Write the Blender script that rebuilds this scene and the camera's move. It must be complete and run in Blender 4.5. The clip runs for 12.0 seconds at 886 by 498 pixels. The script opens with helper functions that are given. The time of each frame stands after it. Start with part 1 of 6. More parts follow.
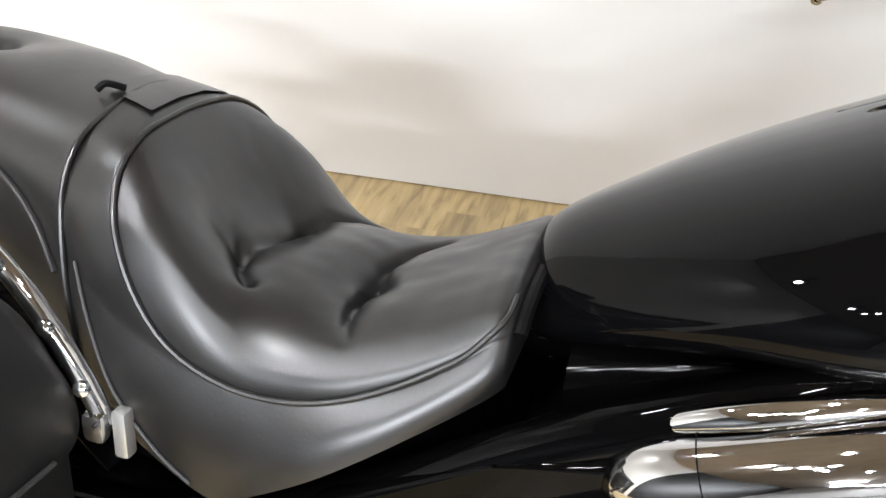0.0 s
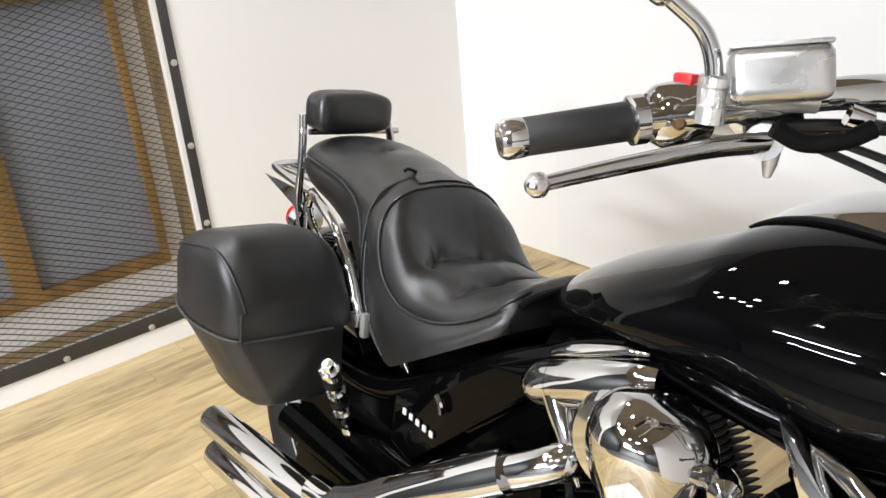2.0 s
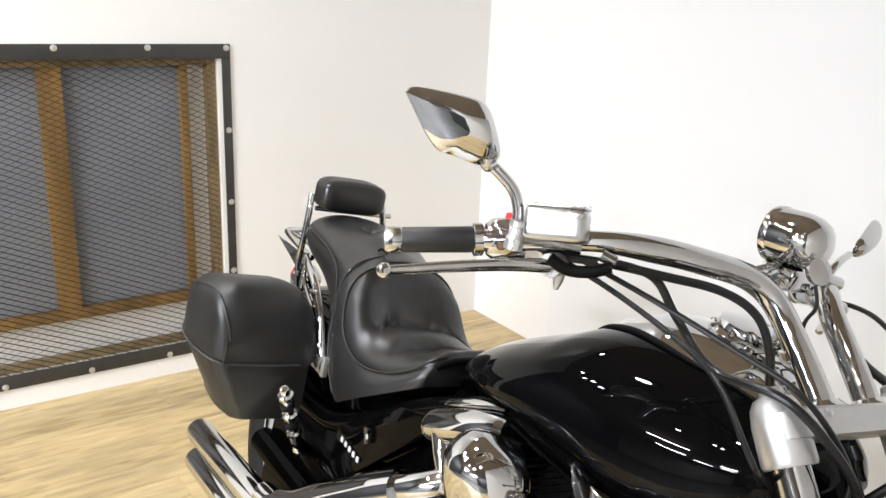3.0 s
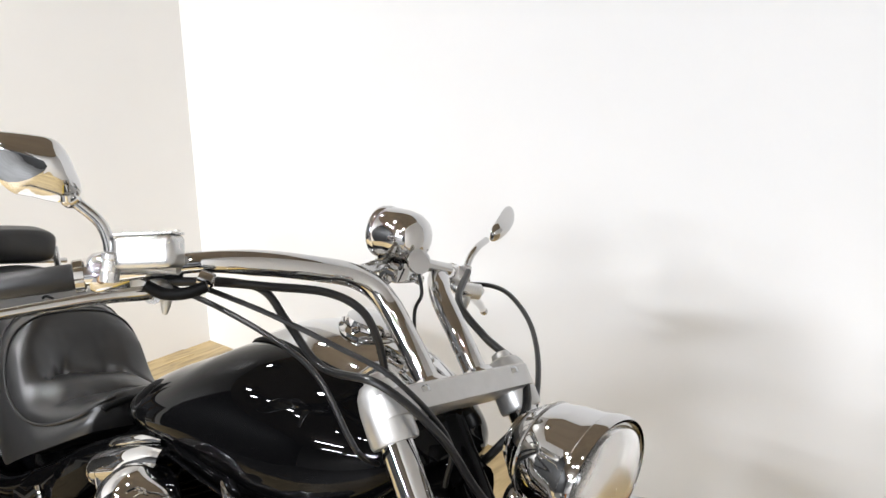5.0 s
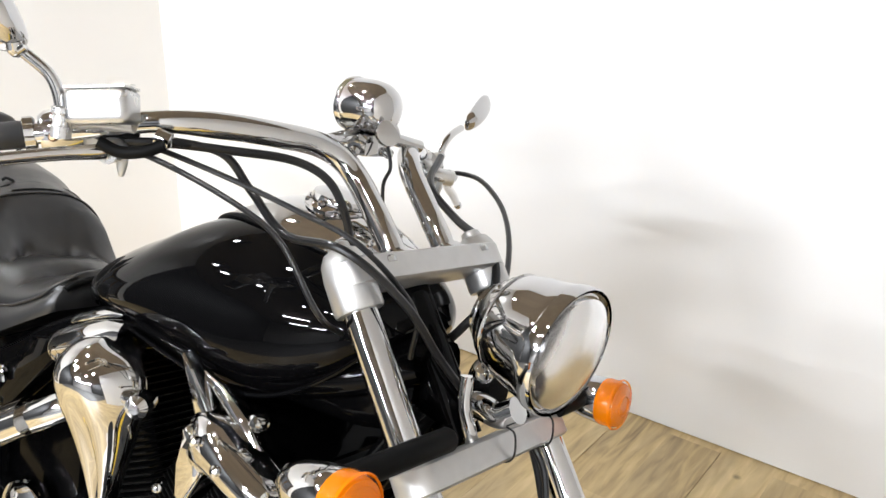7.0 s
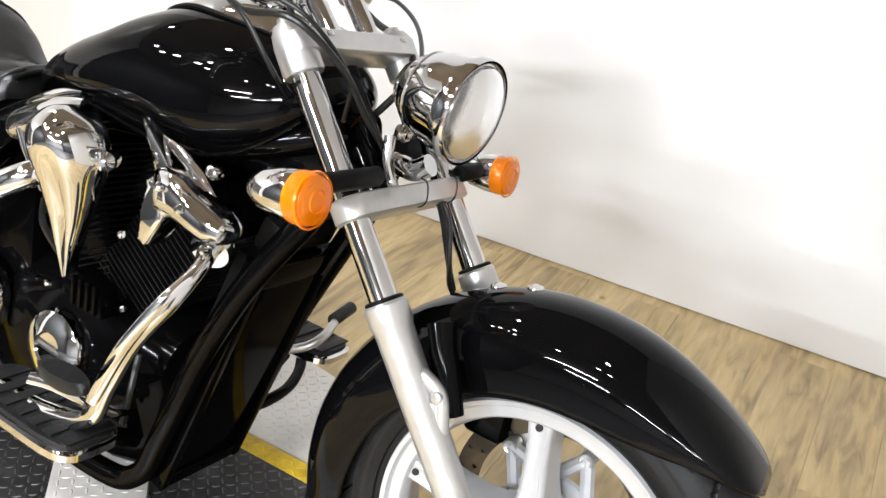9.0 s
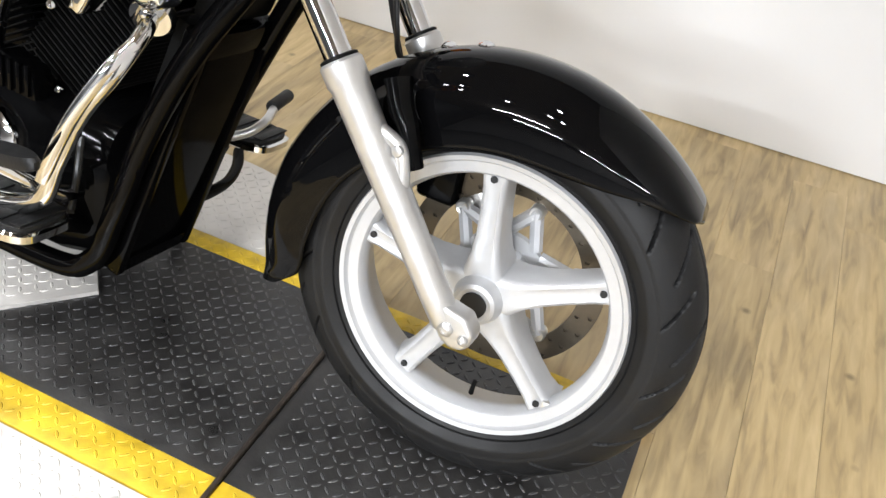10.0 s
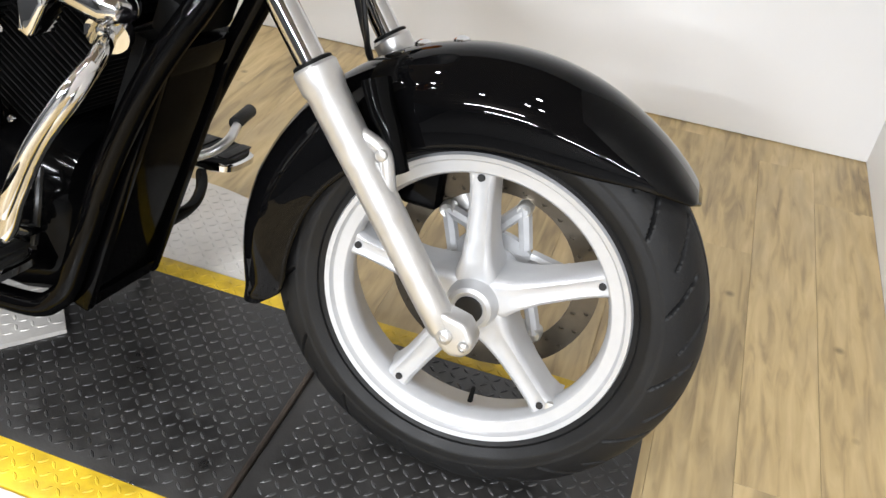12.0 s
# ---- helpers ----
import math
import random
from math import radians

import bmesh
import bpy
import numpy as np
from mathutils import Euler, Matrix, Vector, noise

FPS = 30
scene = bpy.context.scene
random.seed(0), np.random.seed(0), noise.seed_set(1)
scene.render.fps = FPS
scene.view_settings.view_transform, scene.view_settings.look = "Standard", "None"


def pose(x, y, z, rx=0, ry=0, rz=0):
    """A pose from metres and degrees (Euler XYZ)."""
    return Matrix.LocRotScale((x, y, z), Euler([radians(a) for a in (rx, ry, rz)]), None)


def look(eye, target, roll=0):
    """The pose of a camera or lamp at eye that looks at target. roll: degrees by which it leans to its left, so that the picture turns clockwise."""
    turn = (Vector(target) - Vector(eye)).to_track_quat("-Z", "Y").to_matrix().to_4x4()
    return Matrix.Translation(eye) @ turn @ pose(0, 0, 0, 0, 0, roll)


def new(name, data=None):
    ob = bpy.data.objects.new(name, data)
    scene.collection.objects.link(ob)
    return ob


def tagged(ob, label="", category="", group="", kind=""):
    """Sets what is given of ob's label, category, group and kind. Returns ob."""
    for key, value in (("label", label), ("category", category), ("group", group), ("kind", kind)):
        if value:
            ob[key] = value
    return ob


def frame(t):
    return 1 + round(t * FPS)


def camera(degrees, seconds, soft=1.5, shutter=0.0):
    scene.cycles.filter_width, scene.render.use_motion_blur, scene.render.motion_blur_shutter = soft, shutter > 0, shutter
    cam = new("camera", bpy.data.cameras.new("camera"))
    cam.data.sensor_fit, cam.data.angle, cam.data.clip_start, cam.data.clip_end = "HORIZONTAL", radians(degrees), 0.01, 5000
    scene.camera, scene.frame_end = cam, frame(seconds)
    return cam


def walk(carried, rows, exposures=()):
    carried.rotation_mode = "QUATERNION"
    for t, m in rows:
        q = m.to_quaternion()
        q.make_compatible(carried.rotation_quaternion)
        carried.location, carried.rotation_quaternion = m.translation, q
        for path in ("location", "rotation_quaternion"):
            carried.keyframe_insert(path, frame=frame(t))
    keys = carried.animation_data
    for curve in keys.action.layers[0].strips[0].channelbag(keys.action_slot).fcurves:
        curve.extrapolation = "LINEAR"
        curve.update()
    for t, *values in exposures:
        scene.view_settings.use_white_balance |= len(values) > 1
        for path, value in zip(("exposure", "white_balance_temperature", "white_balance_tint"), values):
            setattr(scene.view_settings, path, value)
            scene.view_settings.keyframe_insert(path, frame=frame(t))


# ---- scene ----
cam = camera(55.9, 12.0)
PATH = [
    (0, (-1.016, -0.393, 1.144), (-1.368, 0.909, 0.193), 0.0),
    (0.5, (-0.926, -0.476, 1.157), (-1.568, 0.767, 0.282), -6.4),
    (1, (-0.789, -0.571, 1.242), (-1.646, 0.628, 0.499), -2.8),
    (1.2, (-0.741, -0.562, 1.253), (-1.785, 0.526, 0.583), -6.4),
    (1.5, (-0.610, -0.587, 1.290), (-1.754, 0.439, 0.692), -2.8),
    (2, (-0.367, -0.648, 1.284), (-1.565, 0.287, 0.639), -5.0),
    (2.5, (-0.134, -0.712, 1.346), (-1.383, 0.169, 0.727), -1.1),
    (2.7, (-0.083, -0.720, 1.387), (-1.377, 0.159, 0.862), 2.1),
    (4.3, (0.139, -0.606, 1.396), (-1.026, 0.470, 0.941), -0.3),
    (4.5, (0.136, -0.605, 1.397), (-0.974, 0.522, 0.926), -0.5),
    (5, (0.143, -0.597, 1.405), (-0.849, 0.641, 0.950), -0.6),
    (5.5, (0.142, -0.583, 1.409), (-0.791, 0.711, 0.988), -0.5),
    (6, (0.134, -0.584, 1.386), (-0.858, 0.644, 0.905), -1.1),
    (6.5, (0.143, -0.587, 1.363), (-0.816, 0.635, 0.806), 0.8),
    (6.7, (0.153, -0.578, 1.351), (-0.806, 0.636, 0.778), 1.0),
    (8.3, (0.112, -0.712, 1.305), (-0.573, 0.612, 0.597), 1.8),
    (8.5, (0.146, -0.748, 1.299), (-0.573, 0.554, 0.585), 2.3),
    (9, (0.275, -0.837, 1.269), (-0.417, 0.447, 0.498), 5.9),
    (9.5, (0.297, -0.890, 1.247), (-0.267, 0.376, 0.352), 5.7),
    (10, (0.261, -0.936, 1.190), (-0.166, 0.283, 0.164), 8.3),
    (10.5, (0.252, -0.957, 1.158), (-0.063, 0.229, 0.056), 10.4),
    (11, (0.252, -0.960, 1.156), (-0.143, 0.242, 0.097), 5.8),
    (11.5, (0.232, -0.963, 1.154), (-0.108, 0.318, 0.170), 8.3),
    (12, (0.207, -0.925, 1.151), (-0.146, 0.337, 0.149), 5.9),
]

# The film grows a little darker as it moves down to the wheel.
EXPOSURES = [(0.0, 0.25), (0.6, 0.20), (1.5, -0.05), (2.7, -0.03), (4.3, 0.03), (5.2, 0.03), (6.7, 0.17), (8.5, 0.32), (9.5, 0.27), (10.5, 0.13), (12.0, 0.11)]
walk(cam, [(t, look(eye, target, roll)) for t, eye, target, roll in PATH], EXPOSURES)

# ---- light ----
world = bpy.data.worlds.new("world")
scene.world = world
world.use_nodes = True
world.node_tree.nodes["Background"].inputs[0].default_value = (0.9, 0.95, 1.0, 1)
world.node_tree.nodes["Background"].inputs[1].default_value = 0.0

FLOOR_Z, CEIL_Z = -0.045, 3.1
BACK_X, LEFT_Y, FRONT_X, RIGHT_Y = -2.94, 1.527, 0.792, -9.0
FAR_X, BAY_Y = 3.6, -1.5
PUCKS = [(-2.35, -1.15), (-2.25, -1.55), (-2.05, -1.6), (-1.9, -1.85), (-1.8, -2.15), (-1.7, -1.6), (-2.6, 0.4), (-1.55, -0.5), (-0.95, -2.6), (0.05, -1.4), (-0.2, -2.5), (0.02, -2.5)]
# Two tubes mirrored in the fender, then three added as unseen fill.
TUBES_AND_FILL = [(-1.1, -5.0), (-1.05, -7.2), (0.6, -8.2), (2.4, -7.9), (1.9, -6.6)]


def area_lamp(name, spot, size, watts, shape="DISK", size_y=0.1, spread=180, color=(0.94, 0.957, 1.0)):
    data = bpy.data.lights.new(name, "AREA")
    data.shape, data.size, data.energy = shape, size, watts
    if shape == "RECTANGLE":
        data.size_y = size_y
    data.color, data.spread = color, radians(spread)
    tilt = 35 if shape == "RECTANGLE" else 0
    ob = new(name, data)
    ob.location, ob.rotation_euler = spot, (radians(tilt), 0, 0)
    return ob


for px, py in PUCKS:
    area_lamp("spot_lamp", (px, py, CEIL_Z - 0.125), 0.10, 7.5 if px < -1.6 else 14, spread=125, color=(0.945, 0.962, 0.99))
for px, py in TUBES_AND_FILL:
    area_lamp("tube_and_fill_lamp", (px, py, CEIL_Z - 0.115), 1.2, 152, "RECTANGLE", 0.06, color=(0.895, 0.935, 1.0))


# ---- materials ----
def material(name, color, rough=0.5, metal=0.0, coat=0.0, vary=0.0, scale=40.0, bump=0.0, bump_scale=200.0, rough_vary=0.0, stretch=(1, 1, 1), rand=0.0, spec=0.5, coat_rough=0.03):
    m = bpy.data.materials.new(name)
    m.use_nodes = True
    nt = m.node_tree
    b = nt.nodes["Principled BSDF"]
    b.inputs["Base Color"].default_value = (*color, 1)
    b.inputs["Roughness"].default_value = rough
    b.inputs["Metallic"].default_value = metal
    b.inputs["Coat Weight"].default_value = coat
    b.inputs["Coat Roughness"].default_value = coat_rough
    b.inputs["Specular IOR Level"].default_value = spec
    tc = nt.nodes.new("ShaderNodeTexCoord")
    mp = nt.nodes.new("ShaderNodeMapping")
    mp.inputs["Scale"].default_value = stretch
    nt.links.new(tc.outputs["Object"], mp.inputs["Vector"])

    def noise_node(s, detail=5.0):
        n = nt.nodes.new("ShaderNodeTexNoise")
        n.inputs["Scale"].default_value = s
        n.inputs["Detail"].default_value = detail
        nt.links.new(mp.outputs["Vector"], n.inputs["Vector"])
        return n

    if vary or rand:
        n1, n2 = noise_node(scale), noise_node(scale * 0.13, 3.0)
        add = nt.nodes.new("ShaderNodeMath")
        add.operation = "ADD"
        nt.links.new(n1.outputs["Fac"], add.inputs[0])
        nt.links.new(n2.outputs["Fac"], add.inputs[1])
        rng = nt.nodes.new("ShaderNodeMapRange")
        rng.inputs["From Min"].default_value, rng.inputs["From Max"].default_value = 0.7, 1.3
        rng.inputs["To Min"].default_value, rng.inputs["To Max"].default_value = 1 - vary, 1 + vary
        nt.links.new(add.outputs[0], rng.inputs["Value"])
        hsv = nt.nodes.new("ShaderNodeHueSaturation")
        hsv.inputs["Color"].default_value = (*color, 1)
        val = rng.outputs["Result"]
        if rand:
            oi = nt.nodes.new("ShaderNodeObjectInfo")
            r2 = nt.nodes.new("ShaderNodeMapRange")
            r2.inputs["To Min"].default_value, r2.inputs["To Max"].default_value = 1 - rand, 1 + rand
            nt.links.new(oi.outputs["Random"], r2.inputs["Value"])
            mul = nt.nodes.new("ShaderNodeMath")
            mul.operation = "MULTIPLY"
            nt.links.new(val, mul.inputs[0])
            nt.links.new(r2.outputs["Result"], mul.inputs[1])
            val = mul.outputs[0]
        nt.links.new(val, hsv.inputs["Value"])
        nt.links.new(hsv.outputs["Color"], b.inputs["Base Color"])
    if rough_vary:
        n3 = noise_node(scale * 0.5, 4.0)
        r3 = nt.nodes.new("ShaderNodeMapRange")
        r3.inputs["From Min"].default_value, r3.inputs["From Max"].default_value = 0.3, 0.7
        r3.inputs["To Min"].default_value, r3.inputs["To Max"].default_value = max(0.0, rough - rough_vary), rough + rough_vary
        nt.links.new(n3.outputs["Fac"], r3.inputs["Value"])
        nt.links.new(r3.outputs["Result"], b.inputs["Roughness"])
    if bump:
        n4 = noise_node(bump_scale, 4.0)
        bp = nt.nodes.new("ShaderNodeBump")
        bp.inputs["Strength"].default_value = bump
        bp.inputs["Distance"].default_value = 0.002
        nt.links.new(n4.outputs["Fac"], bp.inputs["Height"])
        nt.links.new(bp.outputs["Normal"], b.inputs["Normal"])
    return m


def glass_material(name, color, rough=0.02, trans=1.0):
    m = material(name, color, rough)
    b = m.node_tree.nodes["Principled BSDF"]
    b.inputs["Transmission Weight"].default_value = trans
    b.inputs["IOR"].default_value = 1.45
    return m


def wood_floor_material():
    m = material("vinyl_plank", (0.43, 0.30, 0.135), 0.42, rough_vary=0.08, scale=12.0)
    nt = m.node_tree
    b = nt.nodes["Principled BSDF"]
    tc = nt.nodes.new("ShaderNodeTexCoord")
    oi = nt.nodes.new("ShaderNodeObjectInfo")
    off = nt.nodes.new("ShaderNodeVectorMath")
    off.operation = "MULTIPLY_ADD"
    off.inputs[1].default_value = (9.0, 7.0, 5.0)
    nt.links.new(oi.outputs["Random"], off.inputs[0])
    nt.links.new(tc.outputs["Object"], off.inputs[2])
    mp = nt.nodes.new("ShaderNodeMapping")
    mp.inputs["Scale"].default_value = (1.0, 0.13, 1.0)
    nt.links.new(off.outputs[0], mp.inputs["Vector"])
    grain = nt.nodes.new("ShaderNodeTexNoise")
    grain.inputs["Scale"].default_value, grain.inputs["Detail"].default_value, grain.inputs["Distortion"].default_value = 46.0, 10.0, 0.7
    nt.links.new(mp.outputs[0], grain.inputs["Vector"])
    broad = nt.nodes.new("ShaderNodeTexNoise")
    broad.inputs["Scale"].default_value, broad.inputs["Detail"].default_value = 7.0, 3.0
    nt.links.new(mp.outputs[0], broad.inputs["Vector"])
    mix = nt.nodes.new("ShaderNodeMath")
    mix.operation = "MULTIPLY_ADD"
    mix.inputs[1].default_value = 0.55
    nt.links.new(grain.outputs["Fac"], mix.inputs[0])
    sc = nt.nodes.new("ShaderNodeMath")
    sc.operation = "MULTIPLY"
    sc.inputs[1].default_value = 0.45
    nt.links.new(broad.outputs["Fac"], sc.inputs[0])
    nt.links.new(sc.outputs[0], mix.inputs[2])
    ramp = nt.nodes.new("ShaderNodeValToRGB")
    el = ramp.color_ramp.elements
    el[0].position, el[0].color = 0.30, (0.19, 0.135, 0.072, 1)
    el[1].position, el[1].color = 0.68, (0.59, 0.455, 0.245, 1)
    mid = el.new(0.48)
    mid.color = (0.45, 0.335, 0.168, 1)
    nt.links.new(mix.outputs[0], ramp.inputs["Fac"])
    # Grey weathered smudges printed along the boards.
    mp2 = nt.nodes.new("ShaderNodeMapping")
    mp2.inputs["Scale"].default_value = (1.0, 0.22, 1.0)
    nt.links.new(off.outputs[0], mp2.inputs["Vector"])
    smudge = nt.nodes.new("ShaderNodeTexNoise")
    smudge.inputs["Scale"].default_value, smudge.inputs["Detail"].default_value, smudge.inputs["Distortion"].default_value = 13.0, 5.0, 0.6
    nt.links.new(mp2.outputs[0], smudge.inputs["Vector"])
    sr = nt.nodes.new("ShaderNodeMapRange")
    sr.inputs["From Min"].default_value, sr.inputs["From Max"].default_value = 0.47, 0.66
    sr.inputs["To Max"].default_value = 0.36
    nt.links.new(smudge.outputs["Fac"], sr.inputs["Value"])
    grey = nt.nodes.new("ShaderNodeMix")
    grey.data_type = "RGBA"
    grey.inputs["B"].default_value = (0.235, 0.185, 0.120, 1)
    nt.links.new(sr.outputs["Result"], grey.inputs["Factor"])
    nt.links.new(ramp.outputs["Color"], grey.inputs["A"])
    rr = nt.nodes.new("ShaderNodeMapRange")
    rr.inputs["To Min"].default_value, rr.inputs["To Max"].default_value = 0.92, 1.08
    nt.links.new(oi.outputs["Random"], rr.inputs["Value"])
    hsv = nt.nodes.new("ShaderNodeHueSaturation")
    nt.links.new(grey.outputs["Result"], hsv.inputs["Color"])
    nt.links.new(rr.outputs["Result"], hsv.inputs["Value"])
    knots = nt.nodes.new("ShaderNodeTexVoronoi")
    knots.inputs["Scale"].default_value = 5.0
    nt.links.new(off.outputs[0], knots.inputs["Vector"])
    kr = nt.nodes.new("ShaderNodeMapRange")
    kr.inputs["From Min"].default_value, kr.inputs["From Max"].default_value = 0.02, 0.07
    kr.inputs["To Min"].default_value, kr.inputs["To Max"].default_value = 0.35, 1.0
    nt.links.new(knots.outputs["Distance"], kr.inputs["Value"])
    kmix = nt.nodes.new("ShaderNodeMixRGB")
    kmix.blend_type = "MULTIPLY"
    kmix.inputs["Fac"].default_value = 0.8
    nt.links.new(hsv.outputs["Color"], kmix.inputs["Color1"])
    nt.links.new(kr.outputs["Result"], kmix.inputs["Color2"])
    nt.links.new(kmix.outputs["Color"], b.inputs["Base Color"])
    bp = nt.nodes.new("ShaderNodeBump")
    bp.inputs["Strength"].default_value, bp.inputs["Distance"].default_value = 0.15, 0.001
    nt.links.new(grain.outputs["Fac"], bp.inputs["Height"])
    nt.links.new(bp.outputs["Normal"], b.inputs["Normal"])
    return m


M_WALL = material("white_wall_paint", (0.80, 0.795, 0.79), 0.6, vary=0.008, scale=3.0, bump=0.06, bump_scale=120.0)
# Warm white, brightened in colour to make up for the back wall's weak light.
M_WALL_WARM = material("warm_white_wall_paint", (0.83, 0.815, 0.79), 0.6, vary=0.012, scale=3.0, bump=0.06, bump_scale=120.0)
M_DARKWALL = material("dark_unseen_wall", (0.014, 0.0135, 0.013), 0.6, vary=0.1, scale=3.0)
M_CEIL = material("beige_ceiling_paint", (0.30, 0.245, 0.185), 0.8, vary=0.1, scale=3.0)
M_WOOD = wood_floor_material()
M_FAR_FLOOR = material("dark_far_floor", (0.075, 0.072, 0.068), 0.5, vary=0.15, scale=5.0, rough_vary=0.1)
M_PAINT = material("black_gloss_paint", (0.0018, 0.0018, 0.002), 0.4, coat=1.0, spec=0.0, coat_rough=0.012)
M_PAINT.node_tree.nodes["Principled BSDF"].inputs["Coat IOR"].default_value = 1.24
M_RAIL = material("black_frame_enamel", (0.0012, 0.0012, 0.0013), 0.45, coat=0.2, spec=0.0, coat_rough=0.02)
M_CHROME = material("chrome", (0.60, 0.60, 0.60), 0.045, 1.0, rough_vary=0.02, scale=30.0)
M_SATIN = material("satin_aluminium", (0.54, 0.535, 0.525), 0.38, 0.8, vary=0.06, scale=60.0, rough_vary=0.08)
M_CAST = material("bright_cast_aluminium", (0.70, 0.695, 0.685), 0.30, 0.85, vary=0.05, scale=60.0, rough_vary=0.08)
M_SILVER = material("silver_wheel_paint", (0.46, 0.465, 0.475), 0.36, 0.3, coat=0.15, vary=0.03, scale=80.0)
M_LEATHER = material("black_seat_vinyl", (0.0062, 0.0058, 0.0056), 0.37, vary=0.15, scale=25.0, bump=0.06, bump_scale=420.0, rough_vary=0.09, spec=0.75)
M_BAG = material("grey_black_bag_leather", (0.0085, 0.0082, 0.008), 0.44, vary=0.15, scale=18.0, bump=0.10, bump_scale=380.0, rough_vary=0.09, spec=0.6)
M_THREAD = material("grey_thread", (0.035, 0.035, 0.035), 0.6)
M_RUBBER = material("tyre_rubber", (0.0065, 0.0065, 0.0067), 0.55, vary=0.3, scale=30.0, bump=0.2, bump_scale=250.0, rough_vary=0.1, spec=0.26)
M_GRIP = material("grip_rubber", (0.012, 0.012, 0.0125), 0.45, vary=0.1, scale=50.0)
M_CABLE = material("black_cable_jacket", (0.006, 0.006, 0.0065), 0.32, spec=0.4)
M_CASE = material("black_engine_case", (0.0015, 0.0015, 0.0016), 0.5, vary=0.1, bump=0.12, bump_scale=90.0, spec=0.0, coat=0.14, coat_rough=0.09)
M_DULL = material("dull_black_plastic", (0.003, 0.003, 0.003), 0.5, vary=0.1, spec=0.09)
M_FIN = material("black_radiator_fins", (0.0025, 0.0025, 0.0025), 0.6, spec=0.1)
M_AMBER = glass_material("amber_lens", (1.0, 0.27, 0.002), 0.12, 0.45)
M_RED = glass_material("red_lens", (0.75, 0.01, 0.01), 0.1, 0.3)
M_BRONZE = material("bronze_switch_button", (0.16, 0.10, 0.055), 0.3, 0.8)
M_REDSW = material("red_switch", (0.65, 0.02, 0.02), 0.35)
M_GLASS = glass_material("clear_glass", (1, 1, 1), 0.2)
M_REFLECT = material("reflector_bowl", (0.85, 0.84, 0.82), 0.40, 0.25)
M_MIRROR = material("mirror_glass", (0.9, 0.9, 0.9), 0.01, 1.0)
M_DISC = material("brake_disc_steel", (0.095, 0.080, 0.060), 0.32, 0.85, vary=0.1, scale=90.0)
M_PLATE_BLACK = material("worn_black_tread_plate", (0.016, 0.0152, 0.0145), 0.38, 0.0, vary=0.55, scale=26.0, rough_vary=0.12, bump=0.2, bump_scale=90.0)
M_LUG = material("tread_bars_worn_bright", (0.052, 0.052, 0.053), 0.40, 0.4, vary=0.7, scale=9.0, rough_vary=0.12)
M_PLATE_YELLOW = material("yellow_tread_plate_paint", (0.58, 0.39, 0.022), 0.45, vary=0.40, scale=26.0, rough_vary=0.1, bump=0.15, bump_scale=90.0)
M_PLATE_GREY = material("galvanised_tread_plate", (0.62, 0.595, 0.56), 0.40, 0.3, vary=0.14, scale=14.0, rough_vary=0.1)
M_RUST = material("rusty_steel_rod", (0.045, 0.035, 0.028), 0.5, 0.5, vary=0.4, scale=60.0)
M_FRAME = material("dark_painted_steel_bar", (0.035, 0.033, 0.031), 0.42, vary=0.25, scale=15.0)
M_MESH = material("expanded_steel", (0.026, 0.023, 0.019), 0.5, 0.3, vary=0.2, scale=40.0)
M_TIMBER = material("brown_timber", (0.33, 0.19, 0.06), 0.55, vary=0.45, scale=14.0, stretch=(1, 1, 0.12), bump=0.2, bump_scale=60.0)
M_TIMBER2 = material("weathered_timber", (0.27, 0.19, 0.09), 0.6, vary=0.5, scale=18.0, stretch=(1, 1, 0.2), bump=0.3, bump_scale=60.0)
M_PANEL = material("blue_grey_panel", (0.27, 0.285, 0.32), 0.5, vary=0.10, scale=4.0)
M_BOLT = material("zinc_bolt", (0.6, 0.6, 0.58), 0.35, 0.8)
M_MARK = material("white_print", (0.55, 0.55, 0.55), 0.4)
M_LAMP = material("lamp_housing", (0.25, 0.25, 0.25), 0.5)
# Near-black for discs that stand for shaded bores, and for the dial.
M_DARK_DISC = material("dark_disc", (0.006, 0.006, 0.006), 0.7)


# ---- mesh helpers ----
def part(name, bm, mat, parent=None, label="", smooth=True, angle=35.0):
    me = bpy.data.meshes.new(name)
    bmesh.ops.recalc_face_normals(bm, faces=bm.faces)
    bm.to_mesh(me)
    bm.free()
    me.materials.append(mat)
    if smooth:
        me.polygons.foreach_set("use_smooth", [True] * len(me.polygons))
        me.set_sharp_from_angle(angle=radians(angle))
    ob = new(name, me)
    if parent is not None:
        ob.parent = parent
    if label:
        ob["label"] = label
    return ob


def loft(rings, cap=True, closed=True):
    """A skin over rings of points of equal number."""
    bm = bmesh.new()
    vs = [[bm.verts.new(p) for p in ring] for ring in rings]
    n = len(vs[0])
    for a, b in zip(vs, vs[1:]):
        for i in range(n if closed else n - 1):
            j = (i + 1) % n
            bm.faces.new((a[i], a[j], b[j], b[i]))
    if cap and closed:
        bm.faces.new(list(reversed(vs[0])))
        bm.faces.new(vs[-1])
    return bm


def spline(points, steps=8):
    """A smooth curve through the points."""
    p = [Vector(q) for q in points]
    if len(p) < 3:
        return p
    p = [p[0] * 2 - p[1]] + p + [p[-1] * 2 - p[-2]]
    out = []
    for i in range(1, len(p) - 2):
        a, b, c, d = p[i - 1 : i + 3]
        for k in range(steps):
            t = k / steps
            out.append(0.5 * (2 * b + (c - a) * t + (2 * a - 5 * b + 4 * c - d) * t * t + (3 * b - a - 3 * c + d) * t ** 3))
    out.append(p[-2])
    return out


